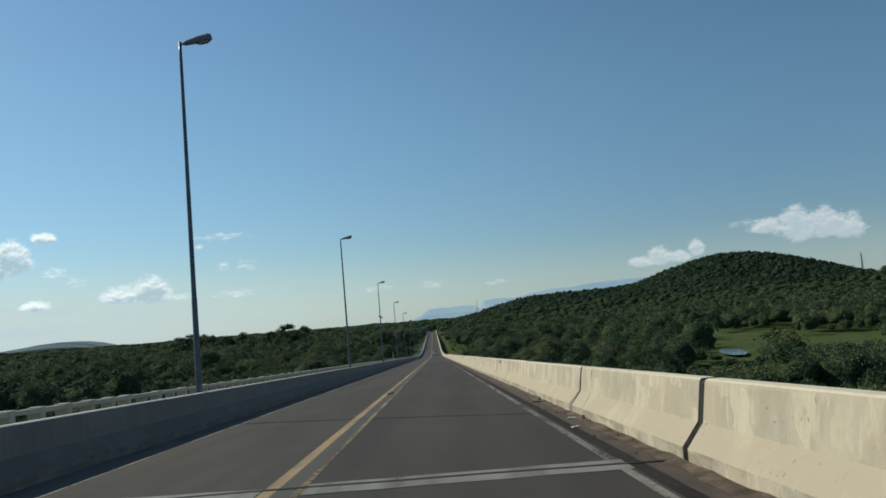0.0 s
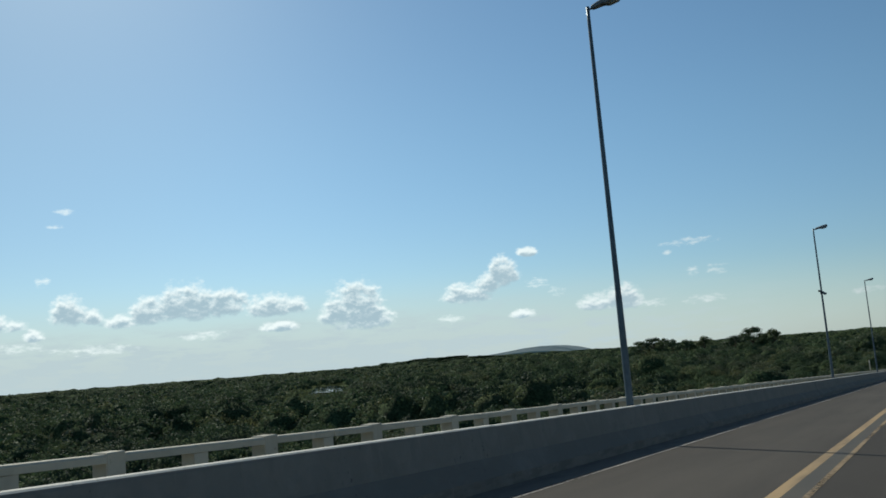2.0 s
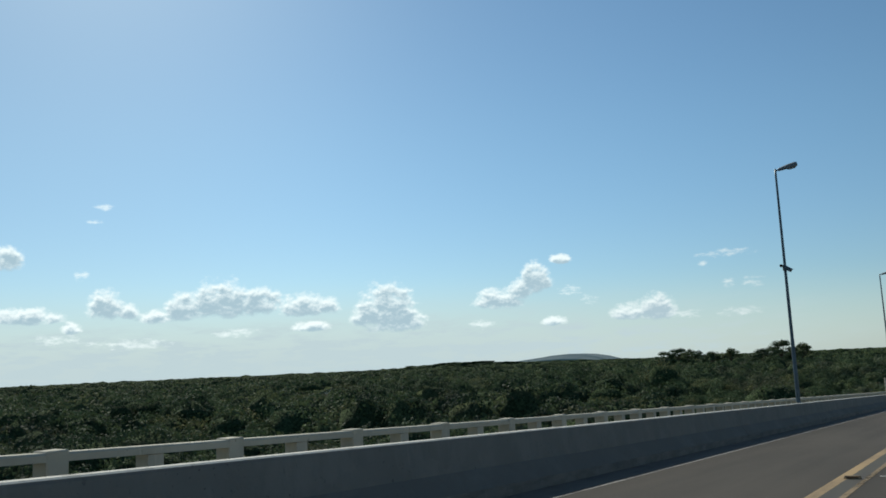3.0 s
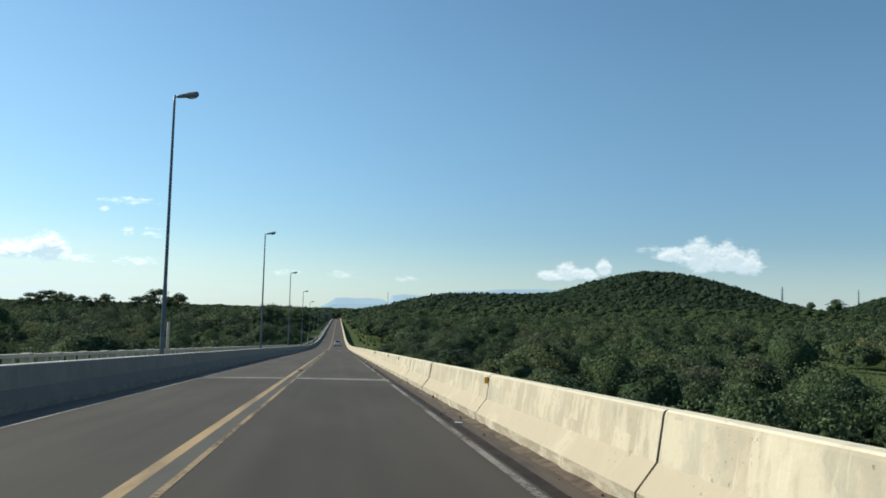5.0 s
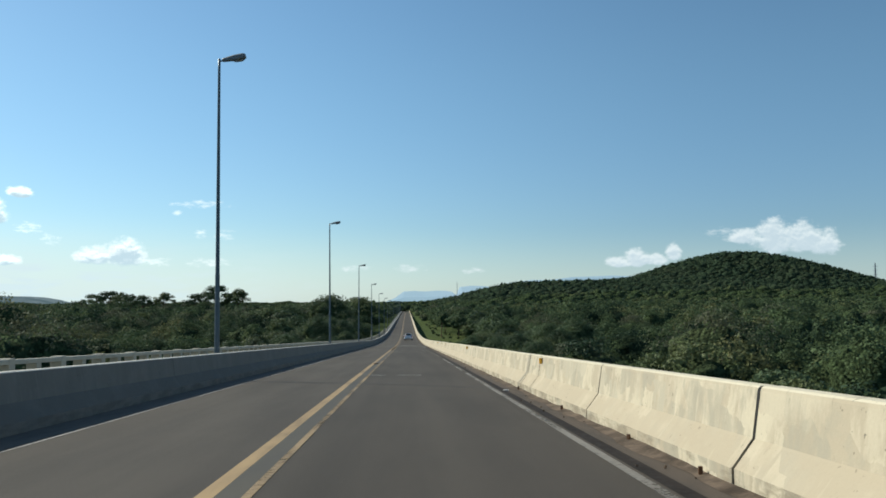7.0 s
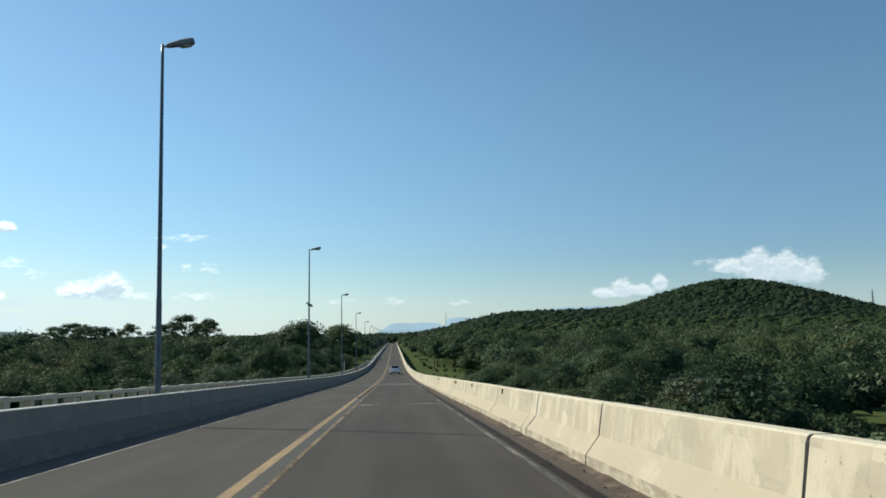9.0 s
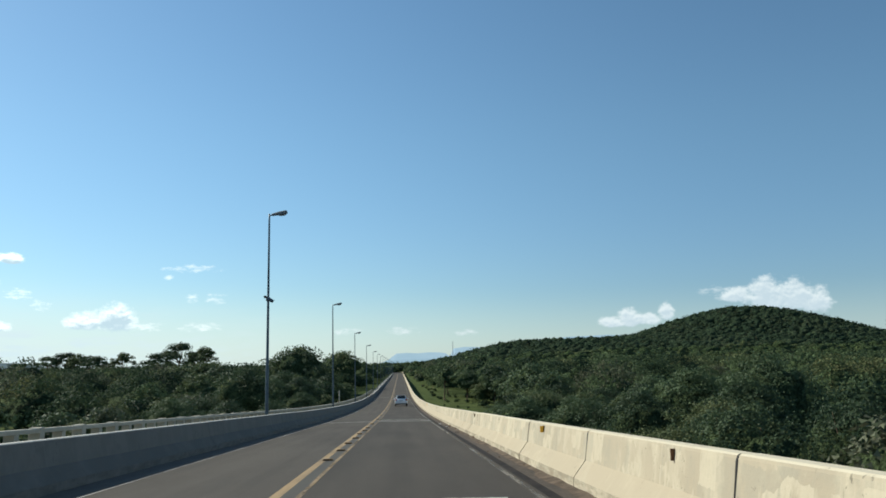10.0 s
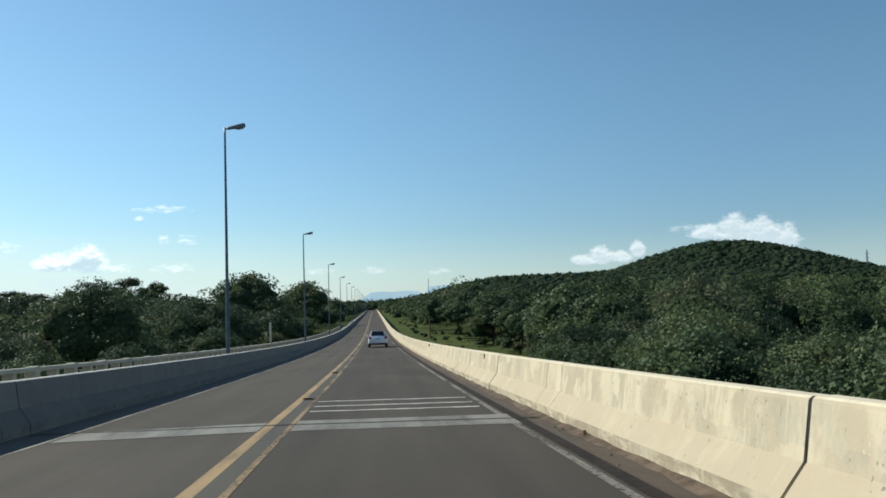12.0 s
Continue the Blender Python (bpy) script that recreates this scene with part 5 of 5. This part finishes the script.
# tall spreading trees that stand out over the woods, and slim ones on the verge
TALL = build_tree(19.0, 8.6, 30, 70, 0.34, 21, "tall spreading tree rising above the woods", 0.7, form="umbrella")
BROAD = build_tree(19.0, 7.2, 34, 62, 0.34, 27, "tall broad tree rising above the woods", 0.75, low=0.34, form="umbrella")
for k, (x, y, s, a) in enumerate(((-112, 646, 1.28, 40), (-26, 560, 0.80, 80), (-225, 791, 1.22, 130), (-213, 780, 1.12, 20), (-240, 800, 1.10, 250), (-202, 770, 1.04, 75), (-127, 660, 1.02, 170), (-160, 707, 1.06, 280), (-172, 700, 0.98, 200), (-99, 640, 1.12, 320), (-190, 640, 0.78, 100))):
    plant((TALL, BROAD)[k % 2], x, y, s, a)
for x, y, s, a in ((-105, 640, 1.85, 10), (-120, 652, 1.75, 200), (-94, 634, 1.5, 90), (-168, 704, 1.6, 45), (-152, 700, 1.5, 300), (-219, 786, 1.8, 150), (-232, 794, 1.7, 60), (-25, 422, 2.0, 10), (-29, 428, 1.75, 30), (-17.5, 470, 1.85, 120), (-21, 476, 1.6, 210), (-20, 418, 1.3, 240), (-31.5, 363, 1.38, 70), (-36, 369, 1.46, 190), (-40.5, 366, 1.36, 310)):
    plant(ROUGH[0], x, y, s, a)
for x, y, s, a in ((752, 1297, 3.6, 20), (744, 1300, 2.2, 70), (712, 1300, 2.2, 90)):
    plant(ROUGH[1], x, y, s, a)
SLIM = build_tree(8.6, 2.6, 16, 50, 0.16, 31, "slim leaning tree on the grassy verge", low=0.48)
for x, y, s, a in ((11.2, 426, 1.0, 0), (13.6, 452, 0.55, 90), (15.4, 487, 0.7, 200), (15.0, 520, 0.8, 300), (13.5, 560, 0.66, 45)):
    plant(SLIM, x, y, s, a, 7.0)


def woods(name, x, y, h, wide, count, per, leaf, level, label, r):
    """Many crowns as one mass of foliage: a dense heart in each, and sprays of leaves round it."""
    z = land_z(x, y)
    turn = r.uniform(0, 2 * np.pi, len(x))
    # every tree its own green, the same kinds standing together here and there
    tone = np.clip(0.80 * r.uniform(size=len(x)) + 0.55 * groves(x * 0.6 + 40.0, y * 0.6) - 0.20, 0, 1)
    kinds = [crown_clusters(1.0, 0.5, count, 60 + v, 0.20 + 0.03 * v) for v in range(8)]
    pick = r.randint(0, 8, len(x))
    every, size, tones = [], [], []
    for v in range(8):
        mine = np.where(pick == v)[0]
        if not len(mine):
            continue
        c, s = kinds[v]
        co, si = np.cos(turn[mine])[:, None], np.sin(turn[mine])[:, None]
        px = (c[None, :, 0] * co - c[None, :, 1] * si) * wide[mine][:, None] + x[mine][:, None]
        py = (c[None, :, 0] * si + c[None, :, 1] * co) * wide[mine][:, None] + y[mine][:, None]
        pz = c[None, :, 2] * h[mine][:, None] + z[mine][:, None]
        every.append(np.stack([px, py, pz], 2).reshape(-1, 3))
        size.append((s[None, :] * wide[mine][:, None] * r.uniform(0.7, 1.35, (len(mine), count))).ravel())
        tones.append(np.repeat(tone[mine], count))
    centres, sizes, tones = np.concatenate(every), np.concatenate(size), np.concatenate(tones)
    hearts = np.stack([x, y, z + h * 0.50], 1)
    verts, faces = lumps(hearts, wide * 0.34, level, r, h * 0.34 / (wide * 0.34), 0.20, 0.14)
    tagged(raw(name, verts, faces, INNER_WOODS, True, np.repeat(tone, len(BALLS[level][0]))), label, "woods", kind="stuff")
    verts, faces = leaves(centres, sizes, per, leaf, r, 0.66, True)
    tagged(raw(name + "_leaves", verts, faces, LEAF_WOODS, False, np.repeat(tones, per * 3)), "loose green leaves over dense woods", "leaves", kind="stuff")


def groves(x, y):
    """Slow rise and fall of the tree tops from grove to grove, about 0 to 1."""
    return 0.5 + 0.2 * np.sin(x * 0.115 + 1.3 * np.sin(y * 0.05)) + 0.2 * np.sin(y * 0.127 + 1.7 * np.sin(x * 0.043) + 2.0) + 0.1 * np.sin((x + y) * 0.21)


def heights(x, y, r):
    """Tree heights: mostly low, here and there a tall one."""
    h = 2.8 + 6.0 * r.uniform(size=len(x)) ** 1.3 + 4.2 * groves(x, y) + 2.4 * (r.uniform(size=len(x)) > 0.90) * (np.abs(x) > 60)
    h = h * np.where((x < -18) & (y > 320) & (y < 470), 1.10, 1.0)
    h = h * np.where((x > 14) & (x < 62) & (y > 320) & (y < 450), 1.22, 1.0)
    beside = (np.abs(x) < 85) & (y > 235) & (y < 460)
    h = np.where(beside, np.minimum(h, np.where(x > 0, 8.0, 7.8) + np.where(x > 0, 0.030, 0.021) * np.maximum(0.0, y - 251.0) - 1.3 * r.uniform(size=len(x))), h)
    h = np.minimum(h, thicket(x, y))
    return np.where(low_scrub(x, y), 2.2, h)


def spread(h, r):
    return np.clip(h * r.uniform(0.85, 1.40, len(h)), np.where(h < 4, 3.6, 6.0), 14.0)


x, y = scatter(-205, 205, 165, 600, 8.7, rng)
keep = ~near_zone(x, y)
x, y = x[keep], y[keep]
h = heights(x, y, rng)
wide = spread(h, rng)
by = (np.abs(x) < 70) & (y > np.where(x > 0, 165, 218)) & (y < 390)
woods("woodland_nearby", x[by], y[by], h[by], wide[by], 28, 46, 0.155, 2, "dense dark green woods beside the bridge", rng)
by = ~by
woods("woodland", x[by], y[by], h[by], wide[by], 20, 15, 0.31, 2, "dense dark green woods on the flood plain", rng)
x, y = scatter(-46, 44, 235, 425, 5.2, rng)
h = rng.uniform(0.9, 2.6, len(x))
woods("undergrowth", x, y, h, rng.uniform(2.4, 4.8, len(x)), 5, 18, 0.15, 1, "dark green bushes under the trees", rng)


gx, gy = rng.uniform(9.0, 22.0, 80), rng.uniform(322, 600, 80)
keep = gx < glade(gy)
h = rng.uniform(0.3, 1.2, int(keep.sum()))
woods("verge_bushes", gx[keep], gy[keep], h, h * rng.uniform(1.0, 1.8, len(h)), 6, 14, 0.15, 1, "small dark bushes dotted over the grass", rng)


def in_view(x, y):
    a = np.degrees(np.arctan2(-x, y + 15))
    return (a > -46) & (a < 74) & (y > 40)


def on_hills(x, y):
    return (x > 20) & (x < 1400) & (y > 1220) & (y < 1720)


def ring(r0, r1, gap, r):
    x, y = scatter(-r1, r1, -60, r1 + 150, gap, r)
    d = np.hypot(x, y - 150)
    inner = (x > -205) & (x < 205) & (y > 165) & (y < 600)
    ok = (d >= r0) & (d < r1) & in_view(x, y) & ~inner & ~on_hills(x, y)
    return x[ok], y[ok]


def canopy(name, x, y, wide, tall, label, r, level=1, mat=None, per=0, leaf=1.0):
    """Rounded crowns far off."""
    low = tall * 0.5
    centres = np.stack([x, y, land_z(x, y) + low], 1)
    verts, faces = lumps(centres, wide, level, r, 1.0, 0.30)
    up = np.repeat(((tall - low) / wide), len(BALLS[level][0]))
    base = np.repeat(centres[:, 2], len(BALLS[level][0]))
    verts[:, 2] = base + (verts[:, 2] - base) * up
    tagged(raw(name, verts, faces, mat or CANOPY, True), label, "woods", kind="stuff")
    if per:
        verts, faces = leaves(centres, wide * 0.95, per, leaf, r, 0.8, True)
        tagged(raw(name + "_leaves", verts, faces, LEAF_HILL, False, np.repeat(r.uniform(size=len(x)), per * 3)), "small tufts of leaves over the far woods", "leaves", kind="stuff")


for r0, r1, gap, count, per, leaf, name in ((150, 480, 7.6, 8, 9, 0.48, "woods_middle"), (480, 900, 9.5, 4, 5, 0.95, "woods_beyond")):
    x, y = ring(r0, r1, gap, rng)
    h = 3.4 + 3.4 * rng.uniform(size=len(x)) ** 1.4 + 3.8 * groves(x, y) + 3.0 * (rng.uniform(size=len(x)) > 0.94)
    h = np.where(low_scrub(x, y), 2.2, h)
    woods(name, x, y, h, gap * rng.uniform(0.75, 1.7, len(x)), count, per, leaf, 1, "dense green woods stretching to the horizon", rng)
for r0, r1, gap, name in ((900, 1500, 12.5, "woods_far"), (1500, 2300, 26.0, "woods_remote"), (2300, 3700, 44.0, "woods_horizon")):
    x, y = ring(r0, r1, gap, rng)
    tall = rng.uniform(3.6, 6.8, len(x)) + 3.6 * groves(x, y) + 3.0 * (rng.uniform(size=len(x)) > 0.94)
    canopy(name, x, y, gap * rng.uniform(0.38, 0.85, len(x)), tall, "dense green woods stretching to the horizon", rng, 1, None, 7 if gap < 13 else 0, 1.3)
x, y = scatter(20, 1400, 1220, 1720, 7.6, rng)
front = 1.0 * (land_z(x, y - 4) < land_z(x, y) + 0.6)
keep = (front > 0) & in_view(x, y)
x, y = x[keep], y[keep]
canopy("woods_on_hills", x, y, 7.6 * rng.uniform(0.40, 1.20, len(x)), 3.2 + 5.0 * rng.uniform(size=len(x)) ** 1.5 + 3.0 * groves(x * 0.5, y * 0.5), "small dense trees covering the hills", rng, 1, CANOPY_HILL, 11, 1.35)
# the woods go on beside and behind the first stretch of the bridge
x, y = scatter(-230, 230, -110, 168, 6.6, rng)
keep = ((x < -14) | (x > 9)) & ~near_zone(x, y) & ~((np.hypot(x, y - 150) >= 150) & in_view(x, y))
x, y = x[keep], y[keep]
tall = rng.uniform(3.4, 6.8, len(x)) + 3.6 * groves(x, y)
tall = np.minimum(tall, thicket(x, y))
seen = ((x > 30) & (y > 55)) | ((x < -30) & (y > 70))
woods("woods_by_first_spans", x[seen], y[seen], tall[seen], spread(tall[seen], rng), 16, 24, 0.20, 2, "dense green woods beside the bridge's first spans", rng)
x, y, tall = x[~seen], y[~seen], tall[~seen]
canopy("woods_around_start", x, y, 6.6 * rng.uniform(0.45, 0.85, len(x)), tall, "dense green woods under and behind the bridge's start", rng)
